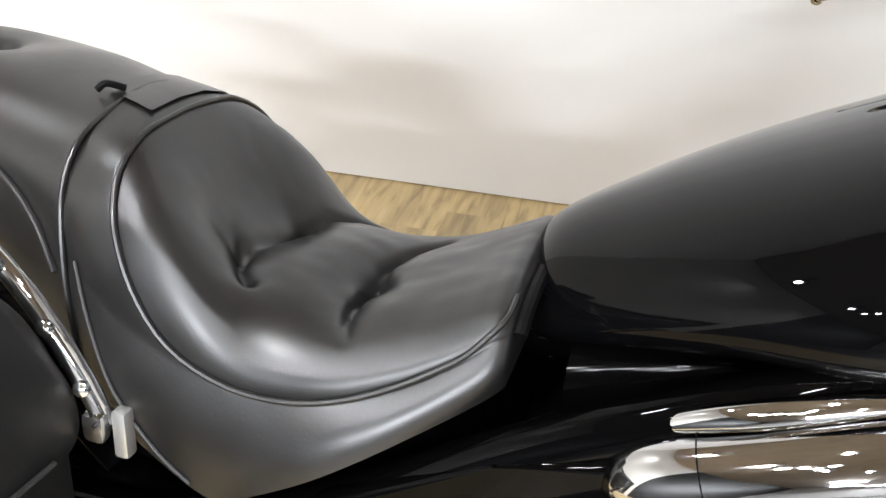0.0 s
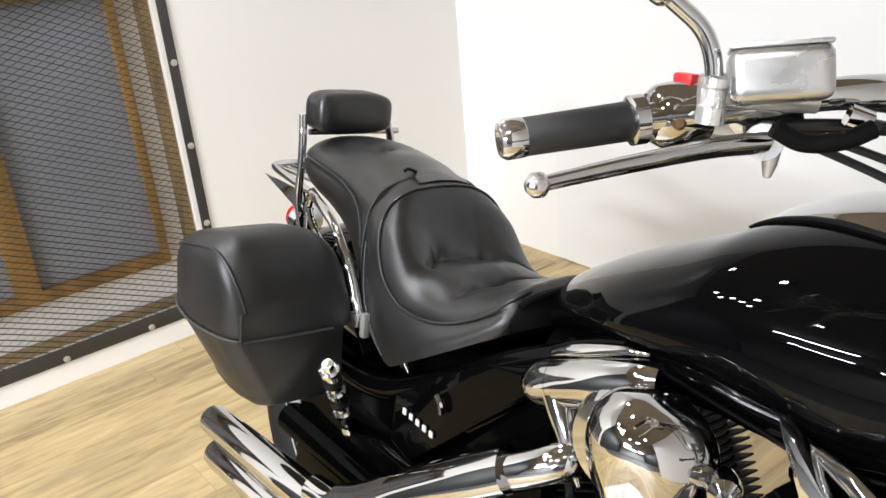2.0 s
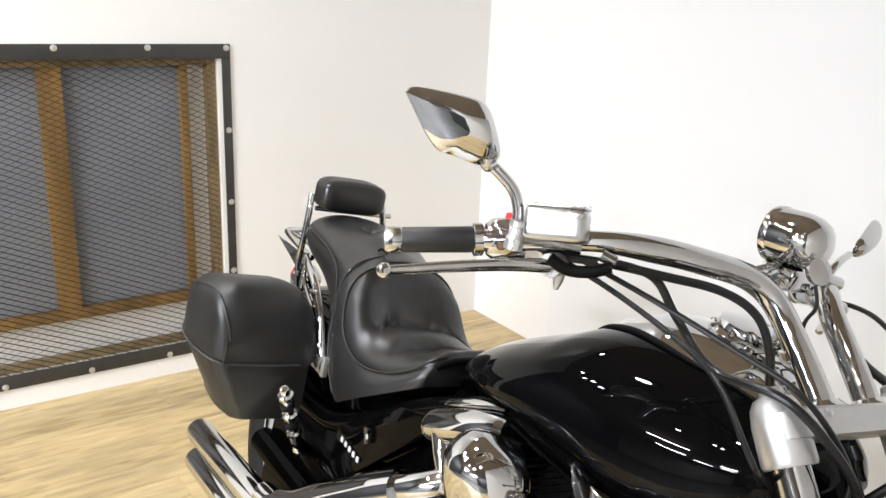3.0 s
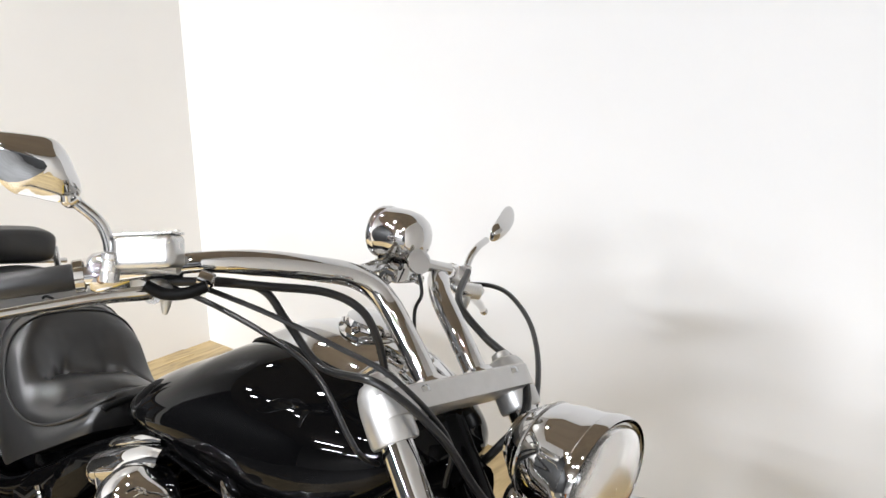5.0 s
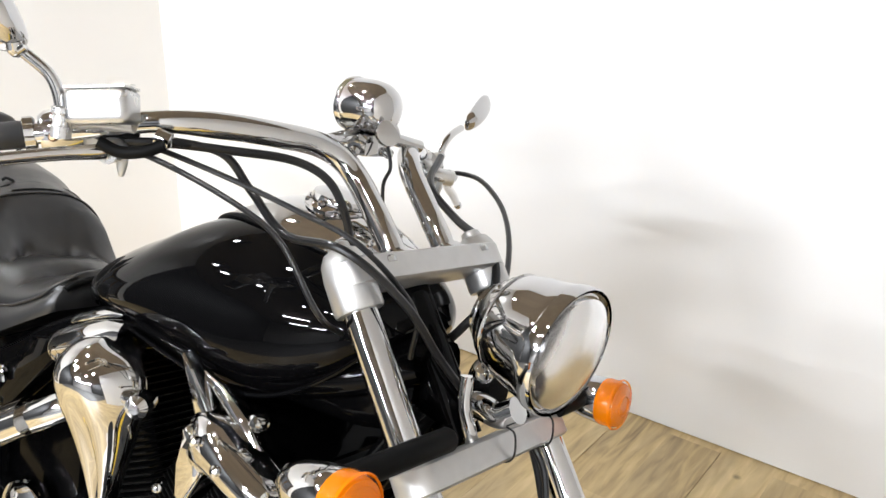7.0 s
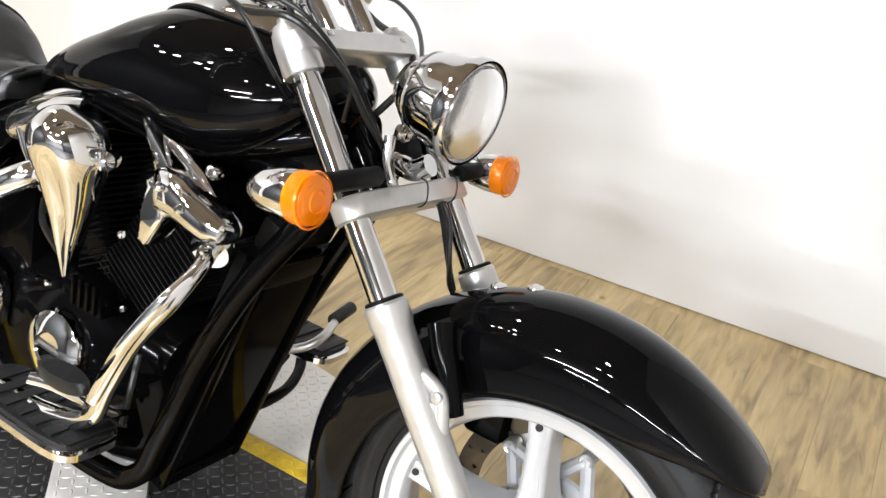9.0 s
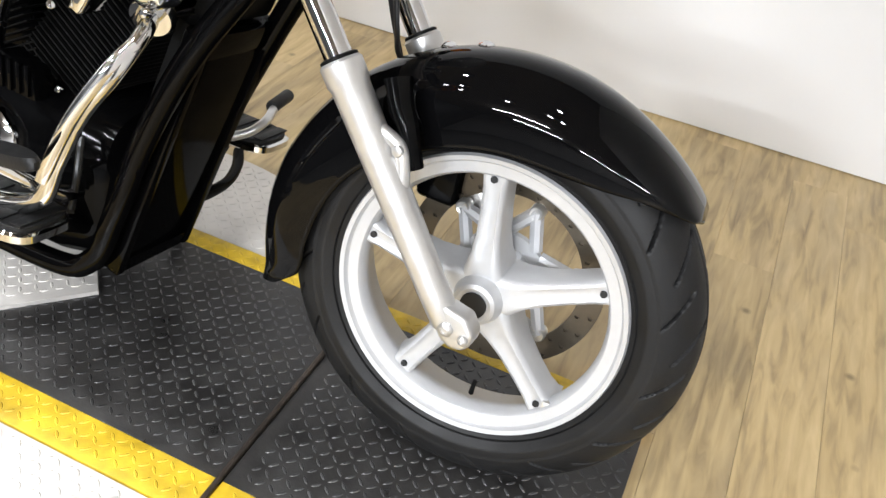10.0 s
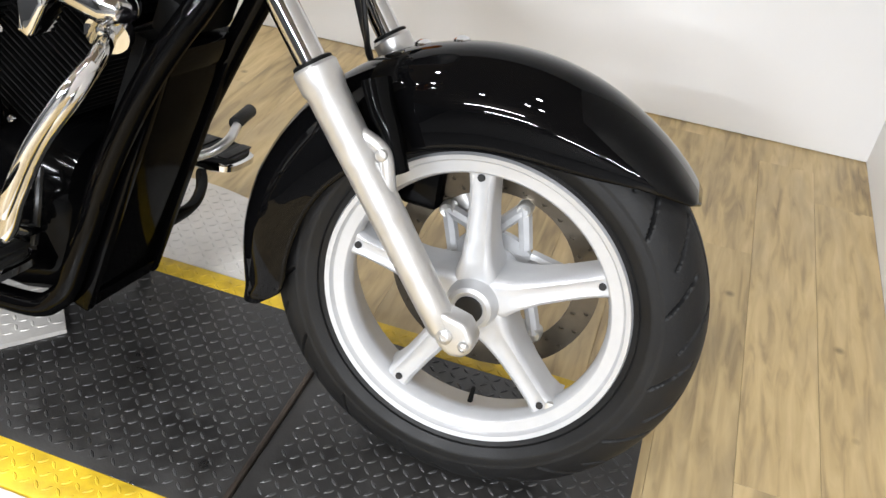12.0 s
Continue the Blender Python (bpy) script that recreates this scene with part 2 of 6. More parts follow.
def tube_rings(path, radius, seg=12, squash=None):
    rings, up = [], None
    count = len(path)
    for i, q in enumerate(path):
        d = (path[min(i + 1, count - 1)] - path[max(i - 1, 0)]).normalized()
        if up is None:
            up = d.orthogonal().normalized()
        up = (up - d * up.dot(d)).normalized()
        side = d.cross(up)
        r = radius(i / (count - 1)) if callable(radius) else radius
        k = squash or (1, 1)
        rings.append([q + (up * math.cos(a) * k[0] + side * math.sin(a) * k[1]) * r for a in (2 * math.pi * j / seg for j in range(seg))])
    return rings


def tube(points, radius, seg=12, steps=8, squash=None):
    return loft(tube_rings(spline(points, steps), radius, seg, squash))


def rod(a, b, radius, radius2=None, seg=20, bevel=0.0):
    a, b = Vector(a), Vector(b)
    r2 = radius if radius2 is None else radius2
    d = (b - a).normalized()
    ln = (b - a).length
    prof = [(0, radius), (ln, r2)] if not bevel else [(0, radius - bevel), (bevel * 0.4, radius - bevel * 0.3), (bevel, radius), (ln - bevel, r2), (ln - bevel * 0.4, r2 - bevel * 0.3), (ln, r2 - bevel)]
    return lathe(prof, a, d, seg)


def lathe(profile, origin, axis, seg=32, cap=True, phase=0.0):
    """Turns (along, radius) pairs round an axis."""
    origin, axis = Vector(origin), Vector(axis).normalized()
    u = axis.orthogonal().normalized()
    v = axis.cross(u)
    rings = [[origin + axis * h + (u * math.cos(a) + v * math.sin(a)) * max(r, 1e-4) for a in (phase + 2 * math.pi * j / seg for j in range(seg))] for h, r in profile]
    return loft(rings, cap)


def box(lo, hi, bevel=0.003, m=None, seg=2):
    bm = bmesh.new()
    bmesh.ops.create_cube(bm, size=1)
    lo, hi = Vector(lo), Vector(hi)
    for v in bm.verts:
        v.co = Vector(((lo[i] + hi[i]) / 2 + v.co[i] * (hi[i] - lo[i]) for i in range(3)))
    if bevel:
        bmesh.ops.bevel(bm, geom=bm.edges[:], offset=bevel, segments=seg, profile=0.6, affect="EDGES")
    if m is not None:
        bm.transform(m)
    return bm


def prism(outline, y0, y1, bevel=0.004, seg=2):
    """An outline of (x, z) drawn out from y0 to y1, with rounded edges."""
    bm = bmesh.new()
    a = [bm.verts.new((x, y0, z)) for x, z in outline]
    b = [bm.verts.new((x, y1, z)) for x, z in outline]
    n = len(a)
    bm.faces.new(a)
    bm.faces.new(list(reversed(b)))
    for i in range(n):
        bm.faces.new((a[i], b[i], b[(i + 1) % n], a[(i + 1) % n]))
    if bevel:
        bmesh.ops.bevel(bm, geom=bm.edges[:], offset=bevel, segments=seg, profile=0.6, affect="EDGES")
    return bm


def join(*bms):
    out = bmesh.new()
    for b in bms:
        me = bpy.data.meshes.new("tmp")
        b.to_mesh(me)
        b.free()
        out.from_mesh(me)
        bpy.data.meshes.remove(me)
    return out


def ease(x, table):
    """Smooth interpolation in a table of (x, value), x ascending."""
    if x <= table[0][0]:
        return table[0][1]
    for (x0, v0), (x1, v1) in zip(table, table[1:]):
        if x <= x1:
            t = (x - x0) / (x1 - x0)
            i = table.index((x0, v0))
            m0 = (v1 - table[i - 1][1]) / (x1 - table[i - 1][0]) if i > 0 else (v1 - v0) / (x1 - x0)
            m1 = (table[i + 2][1] - v0) / (table[i + 2][0] - x0) if i + 2 < len(table) else (v1 - v0) / (x1 - x0)
            h = x1 - x0
            return v0 * (2 * t ** 3 - 3 * t * t + 1) + h * m0 * (t ** 3 - 2 * t * t + t) + v1 * (3 * t * t - 2 * t ** 3) + h * m1 * (t ** 3 - t * t)
    return table[-1][1]


def super_ring(x, w, z0, z1, n_top=2.4, n_low=2.4, zmid=0.5, seg=40, y0=0.0):
    """A closed section in the plane x: half width w, from z0 to z1, fuller with a higher exponent."""
    zm = z0 + (z1 - z0) * zmid
    out = []
    for j in range(seg):
        a = 2 * math.pi * j / seg
        c, s = math.cos(a), math.sin(a)
        n = n_top if s >= 0 else n_low
        y = w * math.copysign(abs(c) ** (2 / n), c)
        z = zm + ((z1 - zm) if s >= 0 else (zm - z0)) * math.copysign(abs(s) ** (2 / n), s)
        out.append(Vector((x, y0 + y, z)))
    return out


# ---- room ----
def slab(name, lo, hi, mat, label, category, bevel=0.0):
    return tagged(part(name, box(lo, hi, bevel), mat, smooth=False), label, category, kind="structure")


W = 0.12
# Unseen floor, kept dark so its bounce and reflections stay weak.
slab("floor_far", (BACK_X - W, RIGHT_Y - W, FLOOR_Z - 0.1), (FAR_X + W, -2.2, FLOOR_Z - 0.002), M_FAR_FLOOR, "unseen dark grey floor beyond the wood planks, for dim reflections", "floor")
slab("floor", (BACK_X - W, -2.2, FLOOR_Z - 0.1), (FAR_X + W, LEFT_Y + W, FLOOR_Z - 0.004), M_WOOD, "subfloor under light brown wood-look planks", "floor")
slab("wall_left", (BACK_X - W, LEFT_Y, FLOOR_Z - 0.004), (FRONT_X + W, LEFT_Y + W, CEIL_Z), M_WALL_WARM, "plain off-white painted wall behind the motorcycle", "wall")
slab("wall_front", (FRONT_X, BAY_Y, FLOOR_Z - 0.004), (FRONT_X + W, LEFT_Y, CEIL_Z), M_WALL, "plain white painted wall ahead of the front wheel", "wall")
# Unseen widening of the room for fill lamps, with walls dark to dim reflections.
slab("wall_return", (FRONT_X + W, BAY_Y, FLOOR_Z - 0.004), (FAR_X, BAY_Y + W, CEIL_Z), M_DARKWALL, "unseen dark wall beside the white bay, for dark reflections", "wall")
slab("wall_front_far", (FAR_X, RIGHT_Y, FLOOR_Z - 0.004), (FAR_X + W, BAY_Y + W, CEIL_Z), M_DARKWALL, "unseen dark wall beyond the white bay, for dark reflections", "wall")
slab("wall_panel", (-2.42, LEFT_Y - 0.008, FLOOR_Z + 0.001), (FRONT_X - 0.001, LEFT_Y - 0.0005, CEIL_Z - 0.001), M_WALL, "smooth white sheet fixed to the wall", "wall panel")
# Unseen far wall, pale to bounce light and brighten low reflections.
slab("wall_right", (BACK_X - W, RIGHT_Y - W, FLOOR_Z - 0.004), (FAR_X + W, RIGHT_Y, CEIL_Z), M_WALL_WARM, "unseen far wall behind the camera, off-white to bounce light back", "wall")
slab("ceiling", (BACK_X - W, RIGHT_Y - W, CEIL_Z), (FAR_X + W, LEFT_Y + W, CEIL_Z + 0.1), M_CEIL, "plain grey-beige workshop ceiling", "ceiling")

# The back wall has an opening behind the steel guard.
GY0, GY1, GZ0, GZ1 = -1.25, 0.375, 0.028, 1.172
OY0, OY1, OZ0, OZ1 = GY0 + 0.045, GY1 - 0.045, GZ0 + 0.045, GZ1 - 0.045
back = join(
    box((BACK_X - W, -1.5, FLOOR_Z - 0.004), (BACK_X, OY0, CEIL_Z), 0),
    box((BACK_X - W, OY1, FLOOR_Z - 0.004), (BACK_X, LEFT_Y, CEIL_Z), 0),
    box((BACK_X - W, OY0, FLOOR_Z - 0.004), (BACK_X, OY1, OZ0), 0),
    box((BACK_X - W, OY0, OZ1), (BACK_X, OY1, CEIL_Z), 0),
)
# Unseen end wall, kept dark to dim reflections on the bike.
slab("wall_back_far", (BACK_X - W, RIGHT_Y, FLOOR_Z - 0.004), (BACK_X, -1.5, CEIL_Z), M_DARKWALL, "unseen dark wall beyond the white bay, for dark reflections", "wall")
tagged(part("wall_back", back, M_WALL_WARM, smooth=False), "white painted end wall with a low opening", "wall", kind="structure")


def mesh_guard():
    g = new("window_guard")
    tagged(g, "steel-framed expanded metal guard bolted over a timber-framed opening", "window guard")
    x0, t = BACK_X + 0.002, 0.006
    b = 0.05
    for nm, lo, hi in (
        ("frame_bar", (x0, GY0, GZ1 - b), (x0 + t, GY1, GZ1)),
        ("frame_bar", (x0, GY0, GZ0), (x0 + t, GY1, GZ0 + b)),
        ("frame_bar", (x0, GY1 - b * 0.62, GZ0 + b), (x0 + t, GY1, GZ1 - b)),
        ("frame_bar", (x0, GY0, GZ0 + b), (x0 + t, GY0 + b, GZ1 - b)),
    ):
        part(nm, box(lo, hi, 0.0015), M_FRAME, g, "dark painted flat steel bar")
    spots = [(GY1 - 0.014, z) for z in (1.158, 0.868, 0.601, 0.333)] + [(y, GZ0 + 0.012) for y in (0.103, -0.173, -0.45, -0.73, -1.0)] + [(y, GZ1 - 0.012) for y in (0.09, -0.2, -0.48, -0.76, -1.03)]
    for y, z in spots:
        part("bolt", lathe([(0, 0.011), (0.003, 0.0105), (0.006, 0.006), (0.0065, 0.001)], (x0 + t, y, z), (1, 0, 0), 12), M_BOLT, g)
    # Expanded metal: diamonds 44 mm wide and 20 mm high, each strand a flat twisted strip.
    bm = bmesh.new()
    dy, dz = 0.044, 0.0102
    xs = BACK_X - 0.006
    ny, nz = int((OY1 - OY0 + 0.03) / dy), int((OZ1 - OZ0 + 0.03) / dz)
    w = 0.0010
    for i in range(ny):
        for k in range(nz):
            cy, cz = OY0 - 0.015 + (i + 0.5 + 0.5 * (k % 2)) * dy, OZ0 - 0.012 + k * dz
            for sy in (-1, 1):
                a = Vector((xs, cy, cz))
                e = Vector((xs, cy + sy * dy / 2, cz + dz))
                if e.y > OY1 + 0.01 or e.y < OY0 - 0.015 or e.z > OZ1 + 0.015:
                    continue
                n = Vector((0, -(e.z - a.z), e.y - a.y)).normalized() * w
                d = Vector((0.0020, 0, 0))
                q = [bm.verts.new(p) for p in (a - n - d, a + n + d * 0.4, e + n + d * 0.4, e - n - d)]
                q2 = [bm.verts.new(p - Vector((0.0016, 0, 0))) for p in (a - n - d, a + n + d * 0.4, e + n + d * 0.4, e - n - d)]
                bm.faces.new(q)
                bm.faces.new(list(reversed(q2)))
                bm.faces.new((q[0], q2[0], q2[3], q[3]))
                bm.faces.new((q[1], q[2], q2[2], q2[1]))
    tagged(part("expanded_mesh", bm, M_MESH, g, "dark expanded steel mesh", smooth=False), kind="stuff")
    # Timber round and behind the mesh.
    xt = BACK_X - 0.02
    for nm, lo, hi, mt in (
        ("jamb", (xt - 0.05, OY1 - 0.03, OZ0), (xt, OY1, OZ1), M_TIMBER2),
        ("jamb", (xt - 0.05, OY0, OZ0), (xt, OY0 + 0.03, OZ1), M_TIMBER2),
        ("lintel", (xt - 0.05, OY0 + 0.03, OZ1 - 0.028), (xt, OY1 - 0.03, OZ1), M_TIMBER2),
        ("sill_board", (xt - 0.05, OY0 + 0.03, OZ0), (xt, OY1 - 0.03, OZ0 + 0.018), M_TIMBER2),
        ("rail", (xt - 0.045, OY0 + 0.03, 0.225), (xt - 0.012, 0.205, 0.265), M_TIMBER),
        ("stile", (xt - 0.045, 0.205, 0.225), (xt - 0.012, 0.232, OZ1 - 0.028), M_TIMBER),
        ("stile", (xt - 0.044, -0.252, 0.265), (xt - 0.010, -0.178, OZ1 - 0.028), M_TIMBER),
        ("stile", (xt - 0.044, -0.80, 0.265), (xt - 0.010, -0.73, OZ1 - 0.028), M_TIMBER),
    ):
        part(nm, box(lo, hi, 0.002), mt, g, "brown timber member behind the mesh")
    part("back_panel", box((xt - 0.064, OY0 + 0.002, OZ0 + 0.002), (xt - 0.052, OY1 - 0.002, OZ1 - 0.002), 0), M_WALL_WARM, g, "white board behind the mesh", smooth=False)
    for y0, y1 in ((-0.178, 0.205), (-0.73, -0.252), (OY0 + 0.03, -0.80)):
        part("panel", box((xt - 0.052, y0, 0.265), (xt - 0.040, y1, OZ1 - 0.028), 0), M_PANEL, g, "pale blue-grey panel behind the mesh", smooth=False)


mesh_guard()

# ---- ceiling lamps ----
def puck(spot):
    x, y = spot
    lamp = tagged(new("ceiling_light"), "round white ceiling downlight in a grey housing", "ceiling light", "workshop ceiling lights")
    lamp.location = (x, y, CEIL_Z)
    part("housing", lathe([(0, 0.11), (-0.06, 0.12), (-0.115, 0.115), (-0.115, 0.092), (-0.07, 0.09), (-0.07, 0.001)], (0, 0, 0), (0, 0, 1), 24), M_LAMP, lamp)


for s in PUCKS:
    puck(s)
# Housings for all five, the three added fill lamps included.
for x, y in TUBES_AND_FILL:
    lamp = tagged(new("tube_and_fill_light"), "long ceiling batten, one of two known tubes and three added fill lamps", "tube light", "workshop tube lights")
    lamp.location = (x, y, CEIL_Z)
    part("housing", box((-0.60, -0.07, -0.08), (0.60, 0.07, 0), 0.004), M_LAMP, lamp)

# ---- lift platform and turntable ----
PX0, PX1, PY0, PY1 = -1.94, 0.313, -0.352, 0.242
STRIP = 0.078


def lugs(inside, step=0.0205, z=0.0, length=0.0195):
    """Raised crossed bars of tread plate over the area for which inside(x, y) holds."""
    bm = bmesh.new()
    nx, ny = int(2.4 / step), int(1.4 / step)
    for i in range(nx):
        for j in range(ny):
            x, y = -2.0 + i * step, -0.72 + j * step
            if not inside(x, y):
                continue
            a = math.radians(42 if (i + j) % 2 else -42)
            c, s = math.cos(a), math.sin(a)
            base, top = [], []
            for u, v in ((-1, 0), (-0.45, -1), (0.45, -1), (1, 0), (0.45, 1), (-0.45, 1)):
                lu, lv = u * length / 2, v * 0.0027
                base.append(bm.verts.new((x + lu * c - lv * s, y + lu * s + lv * c, z)))
                top.append(bm.verts.new((x + (lu * c - lv * s) * 0.6, y + (lu * s + lv * c) * 0.6, z + 0.0013)))
            bm.faces.new(top)
            for k in range(6):
                bm.faces.new((base[k], base[(k + 1) % 6], top[(k + 1) % 6], top[k]))
    return bm


TCX, TCY, TR = -0.84, -0.055, 0.59


def platform():
    p = tagged(new("lift_platform"), "black tread-plate motorcycle platform with yellow edge strips on the wood floor", "lift platform")
    for x0, x1 in ((PX0, -0.303), (-0.293, PX1)):
        part("deck", box((x0, PY0 + STRIP, FLOOR_Z), (x1, PY1 - STRIP * 0.6, 0), 0.002), M_PLATE_BLACK, p, "worn black tread plate")
        part("edge_strip", box((x0, PY0, FLOOR_Z), (x1, PY0 + STRIP, -0.0004), 0.002), M_PLATE_YELLOW, p, "yellow painted tread plate edge")
        part("edge_strip", box((x0, PY1 - STRIP * 0.6, FLOOR_Z), (x1, PY1, -0.0004), 0.002), M_PLATE_YELLOW, p, "yellow painted tread plate edge")
    inside = lambda x, y: PX0 + 0.02 < x < PX1 - 0.015 and abs(x + 0.298) > 0.02
    tagged(part("tread", lugs(lambda x, y: inside(x, y) and PY0 + STRIP + 0.008 < y < PY1 - STRIP * 0.6 - 0.008), M_LUG, p, "raised bars of the black plate", smooth=False), kind="stuff")
    tagged(part("tread", lugs(lambda x, y: inside(x, y) and (PY0 + 0.008 < y < PY0 + STRIP - 0.006 or PY1 - STRIP * 0.6 + 0.006 < y < PY1 - 0.008), z=-0.0004), M_PLATE_YELLOW, p, "raised bars of the yellow strips", smooth=False), kind="stuff")
    part("hinge_rod", tube([(-0.298, PY1 - 0.02, 0.002), (-0.298, 0.0, 0.003), (-0.298, PY0 + 0.004, 0.003), (-0.298, PY0 - 0.006, -0.012), (-0.296, PY0 - 0.008, -0.036)], 0.0055, 8, 6), M_RUST, p, "dark rusty hinge rod with a bent end")
    pad = [(-0.765, -0.032), (-0.895, -0.169), (-1.03, -0.03), (-0.90, 0.11)]
    bm = bmesh.new()
    top = [bm.verts.new((x, y, 0.010)) for x, y in pad]
    low = [bm.verts.new((x, y, 0.0005)) for x, y in pad]
    bm.faces.new(top)
    for i in range(4):
        bm.faces.new((low[i], low[(i + 1) % 4], top[(i + 1) % 4], top[i]))
    bm.faces.new(list(reversed(low)))
    part("lift_pad", bm, M_PLATE_GREY, p, "bare grey tread plate pad", smooth=False)
    tagged(part("tread", lugs(lambda x, y: abs(x + 0.8975) + abs(y + 0.03) * 0.96 < 0.115, z=0.010), M_PLATE_GREY, p, "raised bars of the grey pad", smooth=False), kind="stuff")


def turntable():
    t = tagged(new("turntable"), "round grey tread-plate turntable under the platform", "turntable")
    for side in (-1, 1):
        edge = PY0 - 0.003 if side < 0 else PY1 + 0.003
        dy = edge - TCY
        half = math.acos(abs(dy) / TR)
        base = math.pi / 2 * side
        arc = [base - half + 2 * half * k / 40 for k in range(41)]
        bm = bmesh.new()
        top = [bm.verts.new((TCX + TR * math.cos(a), TCY + TR * math.sin(a), -0.004)) for a in arc]
        low = [bm.verts.new((TCX + (TR + 0.022) * math.cos(a), TCY + (TR + 0.022) * math.sin(a), FLOOR_Z)) for a in arc]
        bm.faces.new(top)
        for k in range(40):
            bm.faces.new((low[k], low[k + 1], top[k + 1], top[k]))
        bm.faces.new((low[0], top[0], top[-1], low[-1]))
        part("plate", bm, M_PLATE_GREY, t, "bare grey tread plate segment", smooth=False)
        lo = lambda x, y, s=side, e=edge: (x - TCX) ** 2 + (y - TCY) ** 2 < (TR - 0.015) ** 2 and ((y < e - 0.01) if s < 0 else (y > e + 0.01))
        tagged(part("tread", lugs(lo, z=-0.004), M_PLATE_GREY, t, "raised bars of the grey plate", smooth=False), kind="stuff")
        part("screw", lathe([(0, 0.007), (0.002, 0.006), (0.0022, 0.001)], (-0.42 if side < 0 else -0.64, (PY0 - 0.03) if side < 0 else 0.50, -0.004), (0, 0, 1), 12), M_BOLT, t)


platform()
turntable()


# ---- motorcycle: built upright, x ahead, y to its left, then leaned on its stand ----
bike = tagged(new("motorcycle"), "black cruiser motorcycle with chrome parts, saddlebag and backrest on its stand", "motorcycle")
bike.matrix_world = pose(-0.002, -0.042, 0.008, -12.0, 0.38, -2.49)
AXLE = Vector((0.0, 0.015, 0.331))
STEER = Matrix.Translation(AXLE) @ Matrix.Rotation(radians(2.6), 4, "Z") @ Matrix.Translation(-AXLE)


def fork_at(z, y):
    return Vector((-0.755 * (z - 0.327), y, z))


FORK = Vector((-0.6025, 0, 0.798)).normalized()
ACROSS = Vector((0.798, 0, 0.6025)).normalized()


def front_wheel():
    c = AXLE
    # Cast rim: flanges, well and five spokes.
    prof = [(-0.056, 0.2215), (-0.0585, 0.2235), (-0.0635, 0.2255), (-0.0655, 0.2325), (-0.058, 0.2355), (-0.050, 0.231), (-0.040, 0.222), (-0.026, 0.215), (-0.012, 0.216), (0.008, 0.2195), (0.030, 0.2250), (0.042, 0.2300), (0.046, 0.2350), (0.052, 0.2385), (0.058, 0.2360), (0.056, 0.2310),
            (0.050, 0.2275), (0.030, 0.2215), (0.010, 0.2135), (-0.008, 0.206), (-0.026, 0.1985), (-0.038, 0.1985), (-0.0425, 0.2010), (-0.0505, 0.2025), (-0.0535, 0.2055), (-0.0545, 0.213), (-0.056, 0.2215)]
    rim = part("front_wheel", lathe(prof, c, (0, 1, 0), 96, cap=False), M_SILVER, bike, "silver five-spoke cast wheel")
    rim.matrix_local = STEER
    part("hub", lathe([(-0.072, 0.023), (-0.074, 0.028), (-0.071, 0.034), (-0.056, 0.039), (-0.03, 0.050), (0.03, 0.056), (0.06, 0.05), (0.062, 0.03)], c, (0, 1, 0), 40), M_SILVER, rim)
    # Flat dark disc stands for the shade inside the bore.
    part("axle_bore", lathe([(-0.0755, 0.001), (-0.0755, 0.021), (-0.06, 0.022)], c, (0, 1, 0), 32), M_DARK_DISC, rim, "dark disc for the shade inside the axle bore")
    for k in range(5):
        ang = radians(-7.2 + 72 * k)
        d, s = Vector((math.sin(ang), 0, math.cos(ang))), Vector((math.cos(ang), 0, -math.sin(ang)))
        rows = []
        for r, w, yf, yb, dip in ((0.028, 0.038, -0.050, 0.03, 0.0), (0.046, 0.031, -0.053, 0.03, 0.0), (0.068, 0.0240, -0.052, 0.024, 0.002), (0.10, 0.0200, -0.049, 0.016, 0.004), (0.14, 0.0185, -0.047, 0.012, 0.0045), (0.18, 0.0185, -0.046, 0.012, 0.004), (0.200, 0.021, -0.046, 0.016, 0.001), (0.209, 0.024, -0.046, 0.022, 0.0)):
            q = c + d * r
            rows.append([q + s * a + Vector((0, b, 0)) for a, b in ((-w, yb), (-w, yf + 0.012), (-w * 0.86, yf + 0.003), (-w * 0.62, yf), (-w * 0.42, yf + dip), (w * 0.42, yf + dip), (w * 0.62, yf), (w * 0.86, yf + 0.003), (w, yf + 0.012), (w, yb))])
        part("spoke", loft(rows), M_SILVER, rim, angle=50)
        # Dark disc laid on the spoke for the shade in its hole.
        part("spoke_hole", lathe([(-0.0475, 0.001), (-0.0475, 0.0052), (-0.044, 0.0058)], c + d * 0.1945, (0, 1, 0), 14), M_DARK_DISC, rim, "dark disc for the shade inside a balancing hole")
    # Tyre with angled tread grooves.
    seg, across = 1080, 120
    bm = bmesh.new()
    grid = []
    pitch = 15
    for i in range(seg):
        a = 2 * math.pi * i / seg
        row = []
        for j in range(across + 1):
            u = -1 + 2 * j / across
            t = u * math.radians(118)
            y = 0.068 * math.copysign(abs(math.sin(t)) ** 0.9, math.sin(t)) if abs(t) < math.pi / 2 else math.copysign(0.068 - (abs(t) - math.pi / 2) * 0.037, u)
            r = 0.260 + 0.074 * math.cos(t) if abs(t) < math.pi / 2 else 0.260 - (abs(t) - math.pi / 2) * 0.066
            v = abs(u)
            if v < 0.66:
                ph = i / seg * pitch + (0.5 if u > 0 else 0)
                cut = 0.0
                for lo, hi, shift in ((0.05, 0.50, 0.9 * v + 0.5 * v * v), (0.26, 0.645, 0.5 + 0.55 * v + 0.6 * v * v)):
                    d = abs((ph - shift + 0.5) % 1.0 - 0.5)
                    ends = min(1.0, max(0.0, (v - lo) / 0.05), max(0.0, (hi - v) / 0.05))
